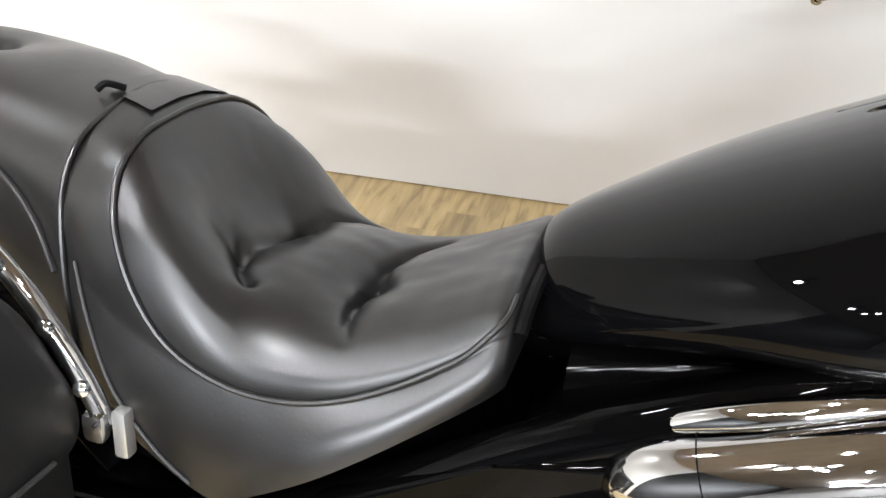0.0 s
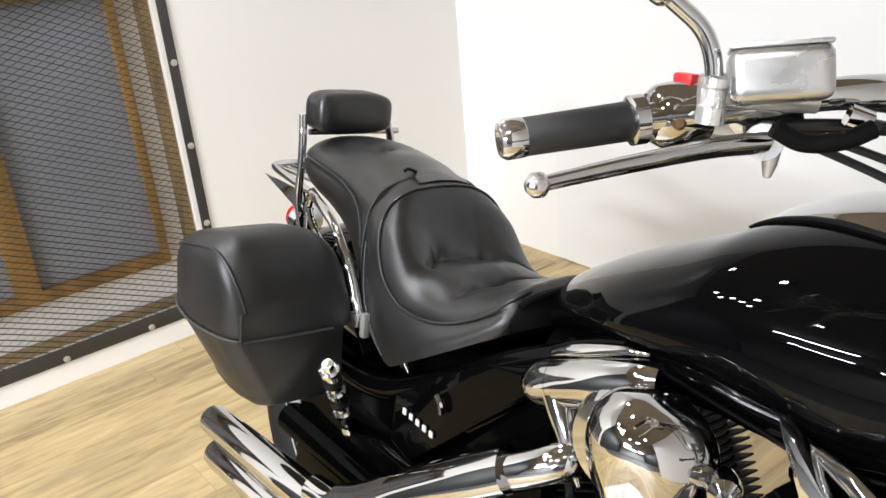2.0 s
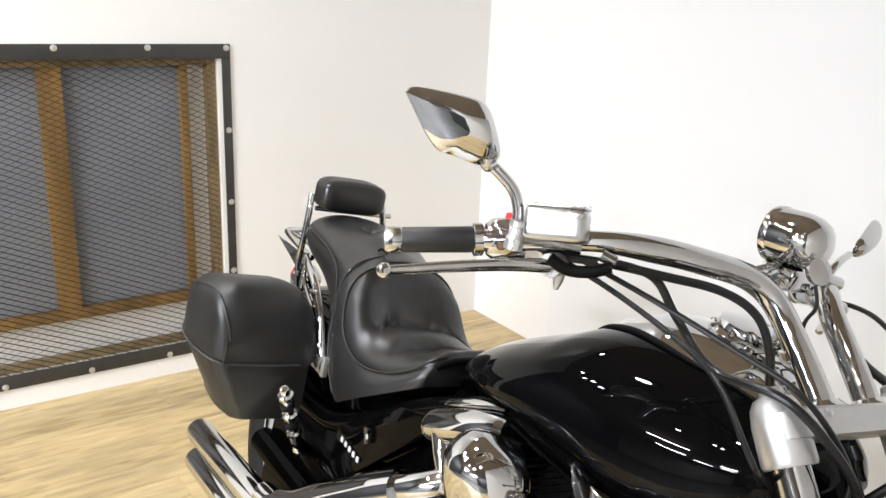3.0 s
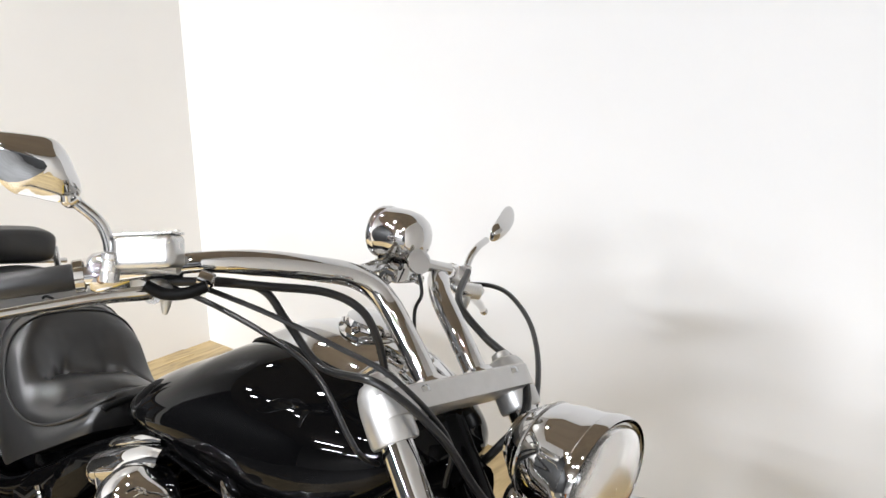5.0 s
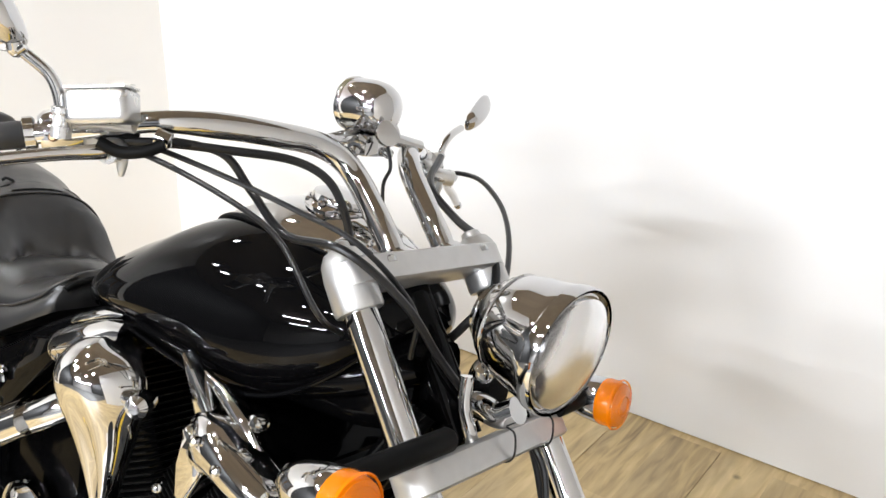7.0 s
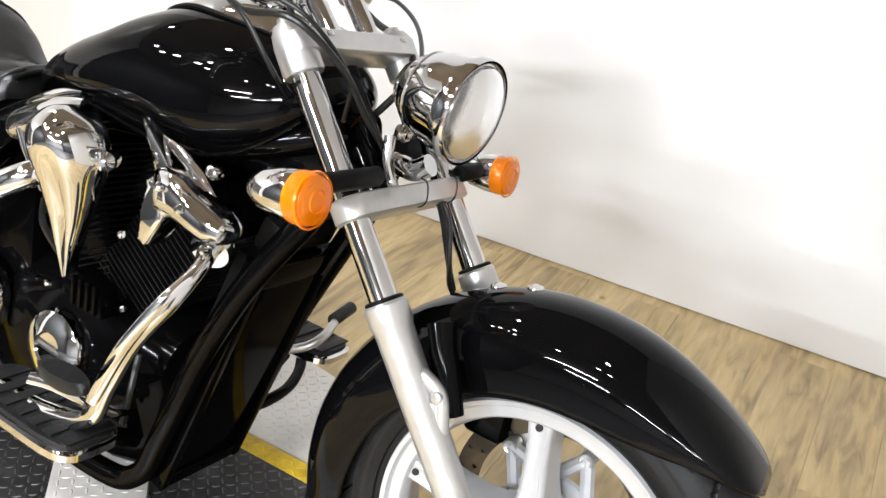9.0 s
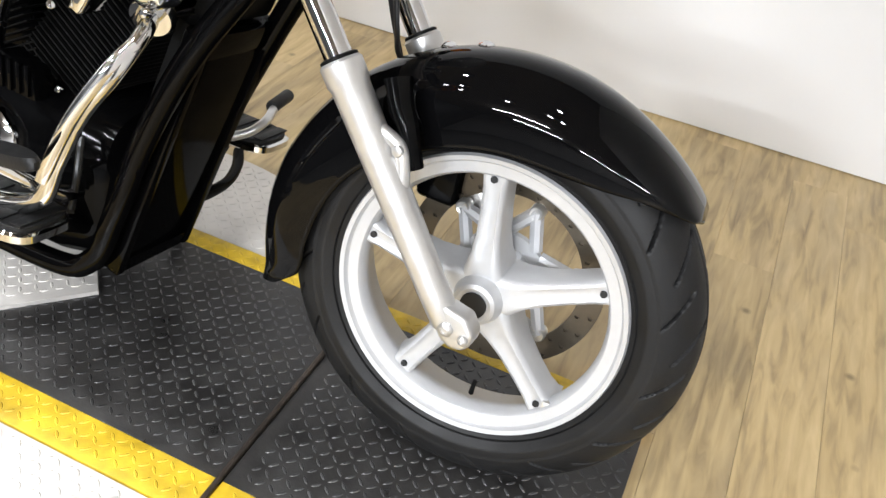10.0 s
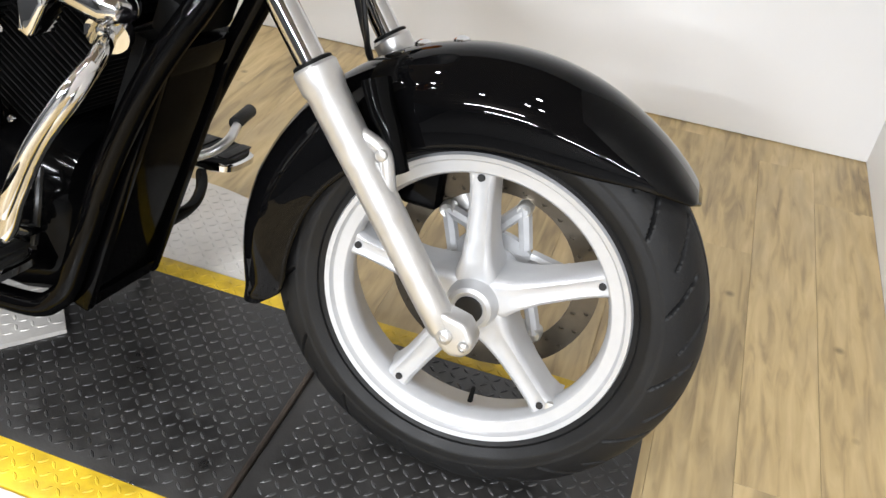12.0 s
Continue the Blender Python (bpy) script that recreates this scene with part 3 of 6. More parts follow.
                    cut = max(cut, min(1.0, max(0.0, (0.026 - d) / 0.014)) * ends)
                if 0.02 < v < 0.07:
                    cut = max(cut, 0.8)
                cut -= 0.13
                r -= 0.0085 * cut * math.cos(min(abs(t), 1.57))
                y -= 0.0085 * cut * math.sin(t)
            row.append(bm.verts.new(c + Vector((r * math.sin(a), y - 0.005, r * math.cos(a)))))
        grid.append(row)
    for i in range(seg):
        for j in range(across):
            n = grid[(i + 1) % seg]
            bm.faces.new((grid[i][j], grid[i][j + 1], n[j + 1], n[j]))
    part("front_tyre", bm, M_RUBBER, rim, "black road tyre with worn angled tread", angle=50)
    for r, dy in ((0.243, 0.0), (0.262, 0.0)):
        part("sidewall_ridge", lathe([(-0.001, r + 0.0012), (0.001, r + 0.0004), (0.001, r - 0.0008), (-0.001, r - 0.0004)], c + Vector((0, -0.0717 if r > 0.25 else -0.0660, 0)), (0, 1, 0), 96, cap=False), M_RUBBER, rim)
    part("valve", rod(c + Vector((0.022, -0.012, -0.197)), c + Vector((0.024, -0.016, -0.168)), 0.0045, 0.0035, 10), M_DULL, rim, "black rubber tyre valve")
    part("balance_weight", box((0.130, -0.048, -0.150), (0.142, -0.040, -0.118), 0.002, Matrix.Translation(c + Vector((0.012, 0, -0.012)))), M_BOLT, rim)
    # Brake disc on the left of the hub.
    bm = bmesh.new()
    n = 54
    yd, th = 0.072, 0.0045
    for k in range(n):
        for r0, r1, shift in ((0.134, 0.154, 0.0), (0.154, 0.174, 0.5)):
            a0, a1 = 2 * math.pi * (k + shift) / n, 2 * math.pi * (k + 1 + shift) / n
            am, rm = (a0 + a1) / 2, (r0 + r1) / 2
            hole = k % 2 == (0 if shift else 1)
            out = [(a0, r0), (am, r0), (a1, r0), (a1, rm), (a1, r1), (am, r1), (a0, r1), (a0, rm)]
            pts = [c + Vector((r * math.sin(a), yd, r * math.cos(a))) for a, r in out]
            vo = [bm.verts.new(p) for p in pts]
            if hole:
                mid = c + Vector((rm * math.sin(am), yd, rm * math.cos(am)))
                vi = [bm.verts.new(mid + (p - mid).normalized() * 0.0042) for p in pts]
                vb = [bm.verts.new(v.co + Vector((0, th, 0))) for v in vi]
                for q in range(8):
                    w = (q + 1) % 8
                    bm.faces.new((vo[q], vo[w], vi[w], vi[q]))
                    bm.faces.new((vi[q], vi[w], vb[w], vb[q]))
            else:
                bm.faces.new(vo)
    bmesh.ops.remove_doubles(bm, verts=bm.verts[:], dist=1e-5)
    part("brake_disc", bm, M_DISC, rim, "drilled steel brake disc", smooth=False)
    part("disc_rim", lathe([(yd + 0.0001, 0.174), (yd + th, 0.174), (yd + th, 0.134), (yd + 0.0001, 0.134)], c, (0, 1, 0), 72, cap=False), M_DISC, rim)
    part("disc_carrier", lathe([(0.058, 0.045), (0.058, 0.074), (0.066, 0.076), (0.068, 0.045)], c, (0, 1, 0), 40), M_SILVER, rim)
    for k in range(6):
        ang = radians(14 + 60 * k)
        d, s = Vector((math.sin(ang), 0, math.cos(ang))), Vector((math.cos(ang), 0, -math.sin(ang)))
        hub_spots = [c + d * 0.066 + s * o + Vector((0, 0.063, 0)) for o in (-0.030, 0.030)]
        end = c + d * 0.123 + Vector((0, 0.066, 0))
        for h in hub_spots:
            part("carrier_arm", loft(tube_rings([h, end], 0.0115, 8)), M_SILVER, rim)
        part("disc_bobbin", lathe([(0.058, 0.004), (0.055, 0.0105), (0.059, 0.0130), (0.078, 0.0130)], c + d * 0.124, (0, 1, 0), 18), M_BOLT, rim, "zinc disc rivet")
    return rim


def fender():
    tbl_edge = [(-106, 0.345), (-102, 0.300), (-90, 0.284), (-60, 0.268), (-30, 0.247), (0, 0.247), (16, 0.257), (28, 0.279), (38, 0.313), (45, 0.339), (49, 0.352)]
    tbl_w = [(-106, 0.080), (-90, 0.088), (0, 0.086), (30, 0.082), (42, 0.072), (47, 0.054), (49, 0.03)]
    tbl_r = [(-106, 0.388), (-80, 0.388), (-60, 0.382), (-20, 0.372), (10, 0.364), (30, 0.357), (49, 0.353)]
    rows = []
    for k in range(79):
        deg = -106 + 155 * k / 78
        a = radians(deg)
        e, w, r = ease(deg, tbl_edge), ease(deg, tbl_w), ease(deg, tbl_r)
        sh = e + 0.22 * (r - e)
        sec = [(-w, e)] + [(-w, e + (sh - e) * q / 3) for q in (1, 2)]
        sec += [(w * math.copysign(abs(math.sin(t)) ** 0.86, math.sin(t)), sh + (r - sh) * abs(math.cos(t)) ** 0.92) for t in (radians(-88 + 176 * q / 24) for q in range(25))]
        sec += [(w, e + (sh - e) * q / 3) for q in (2, 1)] + [(w, e)]
        rows.append([AXLE + Vector((rr * math.sin(a), y, rr * math.cos(a))) for y, rr in sec])
    f = part("front_fender", loft(rows, closed=False), M_PAINT, bike, "glossy black front mudguard")
    f.matrix_local = STEER
    sol = f.modifiers.new("thickness", "SOLIDIFY")
    sol.thickness, sol.offset = 0.0035, 1.0
    part("fender_bracket", tube([(-0.172, -0.100, 0.645), (-0.156, -0.108, 0.612), (-0.140, -0.112, 0.588), (-0.126, -0.115, 0.560), (-0.113, -0.117, 0.535)], lambda t: 0.021 - 0.010 * t, 14, 8, (1, 0.75)), M_CASE, f, "black mudguard bracket behind the fork leg")
    for x, z in ((-0.10, 0.685), (-0.155, 0.668)):
        part("bracket_cap", lathe([(0, 0.014), (0.008, 0.012), (0.012, 0.004)], (x, 0.03, z), (-0.2, 0, 1), 14), M_CHROME, f)
    return f


def fork_leg(y, name, near):
    leg = part(name, lathe([(0, 0.017), (0.012, 0.0225), (0.06, 0.0235), (0.22, 0.0258), (0.365, 0.0278), (0.372, 0.0305), (0.398, 0.0305), (0.402, 0.027)], fork_at(0.345, y) - FORK * 0.02, FORK, 36), M_SATIN, bike, "satin aluminium fork slider")
    part("fork_tube", rod(fork_at(0.64, y), fork_at(0.955, y), 0.0202, seg=36), M_CHROME, leg, "chrome fork tube")
    part("dust_seal", lathe([(0, 0.0272), (0.004, 0.0272), (0.006, 0.0235), (0.006, 0.0203)], fork_at(0.345, y) + FORK * 0.382, FORK, 32), M_DULL, leg, "black rubber dust seal")
    part("fork_cover", lathe([(-0.004, 0.0275), (0.0, 0.0292), (0.040, 0.0288), (0.058, 0.0262), (0.068, 0.0205), (0.071, 0.0135), (0.078, 0.0125), (0.080, 0.009), (0.0805, 0.001)], fork_at(0.914, y), FORK, 36), M_SATIN, leg, "satin silver upper fork cover")
    part("axle_clamp", prism([(-0.017, 0.330), (-0.006, 0.314), (0.012, 0.306), (0.030, 0.310), (0.041, 0.323), (0.041, 0.340), (0.026, 0.362), (-0.015, 0.370)], y - 0.019, y + 0.019, 0.008, 3), M_SATIN, leg)
    lug = fork_at(0.538, y) + ACROSS * 0.036
    part("mount_lug", tube([fork_at(0.572, y) + ACROSS * 0.012, fork_at(0.556, y) + ACROSS * 0.027, lug, fork_at(0.515, y) + ACROSS * 0.026, fork_at(0.490, y) + ACROSS * 0.010], 0.0105, 14), M_SATIN, leg, "cast mudguard lug")
    part("lug_bolt", rod(lug + Vector((0, -0.013, 0)), lug + Vector((0, 0.016, 0)), 0.0085, seg=16, bevel=0.002), M_SATIN, leg)
    for dx, dz, r in ((0.000, 0.336, 0.0115), (0.029, 0.330, 0.0080)):
        part("pinch_bolt", lathe([(0, r), (0.003, r), (0.006, r * 0.75), (0.007, r * 0.45), (0.005, r * 0.40), (0.005, 0.001)], (dx, y - 0.019, dz), (0, -1, 0), 18), M_SATIN, leg, "satin pinch bolt")
    return leg


def yoke(z, y0, y1, name, thick, depth, shift, mat):
    """A fork clamp: a flat bar with rounded ends round both tubes."""
    out = []
    r = 0.029
    for k in range(13):
        a = math.pi / 2 + math.pi * k / 12
        out.append((r * math.sin(a), y0 + r * math.cos(a) * 0.9))
    for k in range(13):
        a = -math.pi / 2 + math.pi * k / 12
        out.append((r * math.sin(a), y1 + r * math.cos(a) * 0.9))
    base = fork_at(z, 0)
    rings = []
    for h, ins in ((0, 0.004), (0.003, 0), (thick - 0.003, 0), (thick, 0.004)):
        rings.append([base + ACROSS * (px * (1 - ins / r) * depth + shift) + FORK * h + Vector((0, py - math.copysign(ins, py) if abs(py) > 0.1 else py, 0)) for px, py in out])
    return part(name, loft(rings), mat, bike, "satin aluminium fork clamp", angle=40)


def headlight():
    o = Vector((-0.247, 0.0, 0.906))
    ax = Vector((-0.97, 0.035, 0.10)).normalized()
    shell = part("headlight", lathe([(0.0, 0.0705), (0.003, 0.075), (0.013, 0.0759), (0.025, 0.0726), (0.05, 0.0689), (0.075, 0.0625), (0.095, 0.053), (0.109, 0.0403), (0.118, 0.0254), (0.122, 0.0095), (0.123, 0.001)], o, ax, 56), M_CHROME, bike, "chrome headlight shell")
    part("peak", lathe([(-0.004, 0.0765), (0.0, 0.0782), (0.012, 0.0777), (0.014, 0.0755), (-0.003, 0.0731)], o, ax, 56, cap=False), M_CHROME, shell, "chrome headlight rim")
    part("reflector", lathe([(0.004, 0.0691), (0.026, 0.0604), (0.043, 0.0477), (0.053, 0.0265), (0.055, 0.0042)], o, ax, 48), M_REFLECT, shell, "bright reflector bowl")
    glass = part("lens", lathe([(0.003, 0.07), (-0.005, 0.0663), (-0.012, 0.053), (-0.016, 0.0265), (-0.017, 0.001), (-0.0135, 0.001), (-0.0125, 0.0265), (-0.0085, 0.053), (-0.0015, 0.0663), (0.006, 0.07)], o, ax, 48, cap=False), M_GLASS, shell, "clear domed glass lens")
    glass.visible_shadow = False
    part("bulb", lathe([(0.010, 0.001), (0.010, 0.008), (0.026, 0.011), (0.052, 0.010)], o, ax, 20), M_BOLT, shell)
    for k in range(5):
        part("cooling_rib", lathe([(0.080 + k * 0.009, 0.0585 - k * 0.0068), (0.082 + k * 0.009, 0.062 - k * 0.0068), (0.085 + k * 0.009, 0.0575 - k * 0.0068)], o, ax, 40, cap=False), M_CHROME, shell)
    part("lamp_mount", tube([(-0.30, 0.005, 0.815), (-0.325, 0.004, 0.80), (-0.36, 0.002, 0.80), (-0.375, 0.0, 0.775)], 0.017, 14), M_CHROME, shell, "chrome headlight bracket")
    part("lamp_mount", tube([(-0.355, -0.03, 0.845), (-0.35, -0.034, 0.81), (-0.335, -0.034, 0.78), (-0.33, -0.03, 0.765)], 0.009, 12), M_CHROME, shell)
    part("adjuster", lathe([(0, 0.012), (0.008, 0.014), (0.016, 0.012), (0.02, 0.004)], (-0.345, -0.012, 0.845), (0.2, -0.5, 1), 16), M_CHROME, shell)
    part("horn_body", lathe([(0, 0.02), (0.004, 0.034), (0.02, 0.036), (0.034, 0.026), (0.036, 0.004)], (-0.40, 0.06, 0.80), (1, 0.1, 0.2), 28), M_DULL, shell, "black horn behind the headlight")
    return shell


def signal(y, name):
    o = Vector((-0.274, y, 0.806 if y < 0 else 0.790))
    ax = Vector((-1, 0, -0.10)).normalized()
    body = part(name, lathe([(0.006, 0.0308), (0.012, 0.0318), (0.03, 0.0308), (0.055, 0.0265), (0.075, 0.017), (0.084, 0.008), (0.086, 0.001)], o, ax, 36), M_CHROME, bike, "chrome bullet turn signal")
    part("lens", lathe([(0.012, 0.0312), (0.006, 0.0325), (-0.006, 0.032), (-0.014, 0.0290), (-0.017, 0.018), (-0.018, 0.001)], o, ax, 36), M_AMBER, body, "amber ribbed lens")
    for k in range(3):
        part("lens_ring", lathe([(-0.0165 + k * 0.003, 0.012 + k * 0.010), (-0.0188 + k * 0.003, 0.0135 + k * 0.010), (-0.0165 + k * 0.003, 0.015 + k * 0.010)], o, ax, 36, cap=False), M_AMBER, body)
    s = 1 if y > 0 else -1
    part("stem", rod((-0.309, y - s * 0.02, o.z), (-0.309, s * 0.112, o.z), 0.0138, seg=20, bevel=0.003), M_DULL, body, "black plastic stalk")
    return body


def handlebar():
    def side(s):
        return [Vector((x, s * y, z)) for x, y, z in ((-0.472, 0.048, 0.955), (-0.502, 0.049, 0.988), (-0.531, 0.051, 1.018), (-0.557, 0.054, 1.044), (-0.576, 0.066, 1.063), (-0.590, 0.095, 1.076), (-0.603, 0.140, 1.082), (-0.626, 0.200, 1.086), (-0.657, 0.270, 1.083))]

    right = side(-1) + [Vector((-0.725, -0.330, 1.060)), Vector((-0.764, -0.364, 1.047))]
    left = side(1)[:4] + [Vector(p) for p in ((-0.572, 0.062, 1.058), (-0.592, 0.084, 1.066), (-0.632, 0.145, 1.062), (-0.687, 0.220, 1.048), (-0.740, 0.292, 1.030), (-0.790, 0.362, 1.012))]
    rad = lambda t: 0.0158 if t < 0.72 else (0.0158 - (t - 0.72) * 0.045 if t < 0.80 else 0.0122)
    bar = part("handlebar", tube(right, rad, 20, 8), M_CHROME, bike, "thick chrome pullback handlebar")
    part("bar_half", tube(left, rad, 20, 8), M_CHROME, bar, "chrome handlebar half")
    for s in (-1, 1):
        part("riser_clamp", lathe([(0, 0.026), (0.004, 0.028), (0.014, 0.027), (0.02, 0.022), (0.024, 0.0185)], Vector((-0.464, s * 0.048, 0.946)), FORK, 28), M_CHROME, bar, "chrome riser collar")
        part("clamp_bolt", lathe([(0, 0.010), (0.006, 0.010), (0.010, 0.006), (0.010, 0.001)], Vector((-0.448, s * 0.09, 0.962)), FORK, 14), M_CHROME, bar)
    for s, end in ((-1, Vector((-0.808, -0.445, 1.027))), (1, Vector((-0.862, 0.462, 0.985)))):
        inn = Vector((-0.765, -0.362, 1.047)) if s < 0 else Vector((-0.790, 0.362, 1.012))
        d = (end - inn).normalized()
        ln = (end - inn).length
        g = part("grip", lathe([(0, 0.0140), (0.004, 0.0155), (ln - 0.012, 0.0148), (ln - 0.010, 0.0135)], inn, d, 28), M_GRIP, bar, "black rubber grip")
        part("grip_end", lathe([(ln - 0.012, 0.0142), (ln - 0.010, 0.0156), (ln + 0.004, 0.0156), (ln + 0.008, 0.013), (ln + 0.0085, 0.008), (ln + 0.005, 0.007), (ln + 0.005, 0.001)], inn, d, 28), M_CHROME, g, "chrome grip end cap")
        part("grip_collar", lathe([(-0.012, 0.016), (-0.010, 0.0195), (0.0, 0.0195), (0.002, 0.016)], inn, d, 28), M_CHROME, g)
        # Switch housing, lever and perch.
        h0 = inn - d * 0.062
        part("switch_housing", lathe([(0, 0.017), (0.004, 0.0245), (0.022, 0.026), (0.040, 0.0245), (0.047, 0.019)], h0, d, 20), M_CHROME, bar, "polished switch housing")
        if s < 0:
            part("kill_switch", box((-0.009, -0.007, 0.022), (0.009, 0.007, 0.0305), 0.003, Matrix.Translation(h0 + d * 0.020)), M_REDSW, bar, "red engine stop switch")
            part("switch_knob", lathe([(0, 0.0055), (0.006, 0.0055), (0.008, 0.0035)], h0 + d * 0.028 + Vector((0.016, -0.012, -0.004)), (0.7, -0.7, 0.1), 14), M_BRONZE, bar)
        perch = h0 - d * 0.022 + Vector((0.030, -0.004 * s, -0.016))
        part("perch_clamp", box((-0.024, -0.014, -0.022), (0.024, 0.014, 0.020), 0.007, Matrix.Translation(h0 - d * 0.008) @ Euler((0, 0, radians(s * -52))).to_matrix().to_4x4(), 3), M_CAST, bar, "cast silver clamp")
        part("lever_perch", tube([h0 - d * 0.012, perch, perch + Vector((0.018, s * 0.030, -0.004))], 0.0140, 14), M_CAST, bar, "cast lever perch")
        ball = Vector((-0.716, s * 0.502, 1.015)) if s < 0 else Vector((-0.867, 0.581, 0.917))
        ctrl = [perch + Vector((0.018, s * 0.030, -0.004)), perch.lerp(ball, 0.35) + Vector((0.012, 0, 0.002)), perch.lerp(ball, 0.7) + Vector((0.006, 0, 0.002)), ball]
        lev = part("lever", tube(ctrl, lambda t: 0.0105 - 0.0042 * t, 14, 8, (1, 0.75)), M_CHROME, bar, "polished hand lever")
        part("lever_ball", lathe([(-0.0086, 0.001), (-0.0066, 0.0054), (-0.0018, 0.0084), (0.0022, 0.0084), (0.0066, 0.0054), (0.0086, 0.001)], ball, (0, 1, 0), 20), M_CHROME, lev)
        part("pivot_screw", lathe([(0, 0.007), (0.012, 0.006), (0.022, 0.003), (0.023, 0.001)], perch + Vector((0.012, s * 0.006, -0.010)), (0, 0, -1), 12), M_BOLT, bar)
    # Brake fluid reservoir.
    rv = Matrix.Translation((-0.672, -0.325, 1.106)) @ Euler((radians(-8), radians(-10), radians(38))).to_matrix().to_4x4()
    M_TOP = material("pale_brushed_aluminium", (0.56, 0.555, 0.545), 0.30, 0.95, vary=0.04, scale=60.0, rough_vary=0.05)
    res = part("brake_reservoir", box((-0.036, -0.022, -0.032), (0.032, 0.022, 0.006), 0.010, rv, 4), M_TOP, bar, "brushed aluminium brake reservoir")
    part("reservoir_lid", box((-0.035, -0.0210, 0.0052), (0.031, 0.0210, 0.0085), 0.0015, rv), M_TOP, res)
    for lx in (-0.023, 0.023):
        part("lid_screw", lathe([(0, 0.0035), (0.0012, 0.003), (0.0013, 0.0005)], rv @ Vector((lx * 1.3, 0, 0.0095)), (0, 0.05, 1), 10), M_BOLT, res)
    part("master_cylinder", tube([(-0.662, -0.334, 1.058), (-0.648, -0.318, 1.050), (-0.630, -0.300, 1.054), (-0.618, -0.284, 1.064)], 0.0068, 14), M_DULL, res, "black master cylinder")
    part("cylinder_body", tube([(-0.715, -0.352, 1.076), (-0.685, -0.325, 1.080), (-0.655, -0.298, 1.082)], 0.013, 14), M_SATIN, res, "cast silver master cylinder")
    part("banjo", lathe([(0, 0.009), (0.016, 0.009), (0.018, 0.006)], (-0.640, -0.280, 1.070), (0.6, 0.5, -0.2), 14), M_CHROME, res)
    return bar


def mirror(s):
    if s < 0:
        stem = [(-0.700, -0.355, 1.075), (-0.704, -0.358, 1.100), (-0.712, -0.366, 1.120), (-0.728, -0.385, 1.138)]
        o, n = Vector((-0.762, -0.432, 1.176)), Vector((-0.86, 0.42, -0.05)).normalized()
        u, v = Vector((-0.041, -0.040, 0.008)), Vector((0.013, -0.002, 0.033))
    else:
        stem = [(-0.756, 0.356, 1.030), (-0.754, 0.360, 1.056), (-0.757, 0.382, 1.076), (-0.767, 0.420, 1.088)]
        o, n = Vector((-0.786, 0.478, 1.117)), Vector((-0.93, -0.36, -0.05)).normalized()
        u, v = Vector((-0.014, 0.040, 0.025)), Vector((0.006, -0.010, 0.014))
    st = part("mirror", tube(stem, 0.0065, 12), M_CHROME, bike, "chrome rear-view mirror")
    part("stem_nut", lathe([(-0.02, 0.0105), (-0.008, 0.0105), (-0.006, 0.0090), (0.004, 0.0085), (0.006, 0.0105), (0.012, 0.0105), (0.014, 0.007)], stem[0], (0, 0, 1), 16), M_CAST, st)
    if s < 0:
        # An angular shell: pointed at its outer upper corner, cut off square by the stem.
        corner = [(-0.4815, 1.196), (-0.472, 1.204), (-0.426, 1.206), (-0.401, 1.2015), (-0.386, 1.178), (-0.3775, 1.150), (-0.392, 1.136), (-0.424, 1.140), (-0.440, 1.143), (-0.458, 1.162), (-0.472, 1.182)]
        flat = lambda y, z: o + Vector((-(n.y * (y - o.y) + n.z * (z - o.z)) / n.x, y - o.y, z - o.z))
        pts = spline([flat(y, z) for y, z in corner + corner[:1]], 5)[:-1]
        mid = flat(-0.425, 1.172)
        peak = flat(-0.405, 1.178)
        rings = [[p + (mid - p) * k + (peak - mid) * q - n * dep for p in pts] for dep, k, q in ((-0.001, 0.03, 0), (0.003, 0.0, 0), (0.008, 0.02, 0), (0.013, 0.12, 0.1), (0.021, 0.36, 0.35), (0.027, 0.62, 0.7), (0.030, 0.86, 0.9), (0.0305, 0.99, 1.0))]
        part("mirror_shell", loft(rings), M_CHROME, st, "chrome angular shell", angle=30)
        part("mirror_glass", loft([[p + (mid - p) * k + n * h for p in pts] for h, k in ((0.0013, 0.05), (0.003, 0.08))]), M_MIRROR, st, "mirror glass")
        part("shell_collar", tube([flat(-0.381, 1.145) - n * 0.010, flat(-0.388, 1.139) - n * 0.008, Vector((-0.730, -0.395, 1.148))], 0.0085, 12), M_CHROME, st)
        return st
    # A drop-shaped shell, wide and blunt by the stem and pointed at the tip.
    rings = []
    for dep, sc in ((0.0, 1.0), (0.004, 1.04), (0.009, 1.0), (0.016, 0.84), (0.022, 0.58), (0.026, 0.28), (0.027, 0.02)):
        ring = []
        for k in range(40):
            a = 2 * math.pi * k / 40
            pu = math.cos(a)
            pv = math.copysign(abs(math.sin(a)) ** 0.6, math.sin(a)) * (1.0 - 0.25 * max(pu, 0)) + 0.25 * max(pu, 0)
            pu2 = math.copysign(abs(pu) ** 0.6, pu)
            ring.append(o + (u * pu2 + v * pv) * sc - n * dep)
        rings.append(ring)
    part("mirror_shell", loft(rings), M_CHROME, st, "chrome teardrop shell", angle=60)
    glass = [[o + (u * math.copysign(abs(math.cos(a)) ** 0.6, math.cos(a)) + v * (math.copysign(abs(math.sin(a)) ** 0.6, math.sin(a)) * (1.0 - 0.25 * max(math.cos(a), 0)) + 0.25 * max(math.cos(a), 0))) * sc + n * h for a in (2 * math.pi * k / 40 for k in range(40))] for h, sc in ((0.0005, 0.97), (0.002, 0.95))]
    part("mirror_glass", loft(glass), M_MIRROR, st, "mirror glass")
    return st


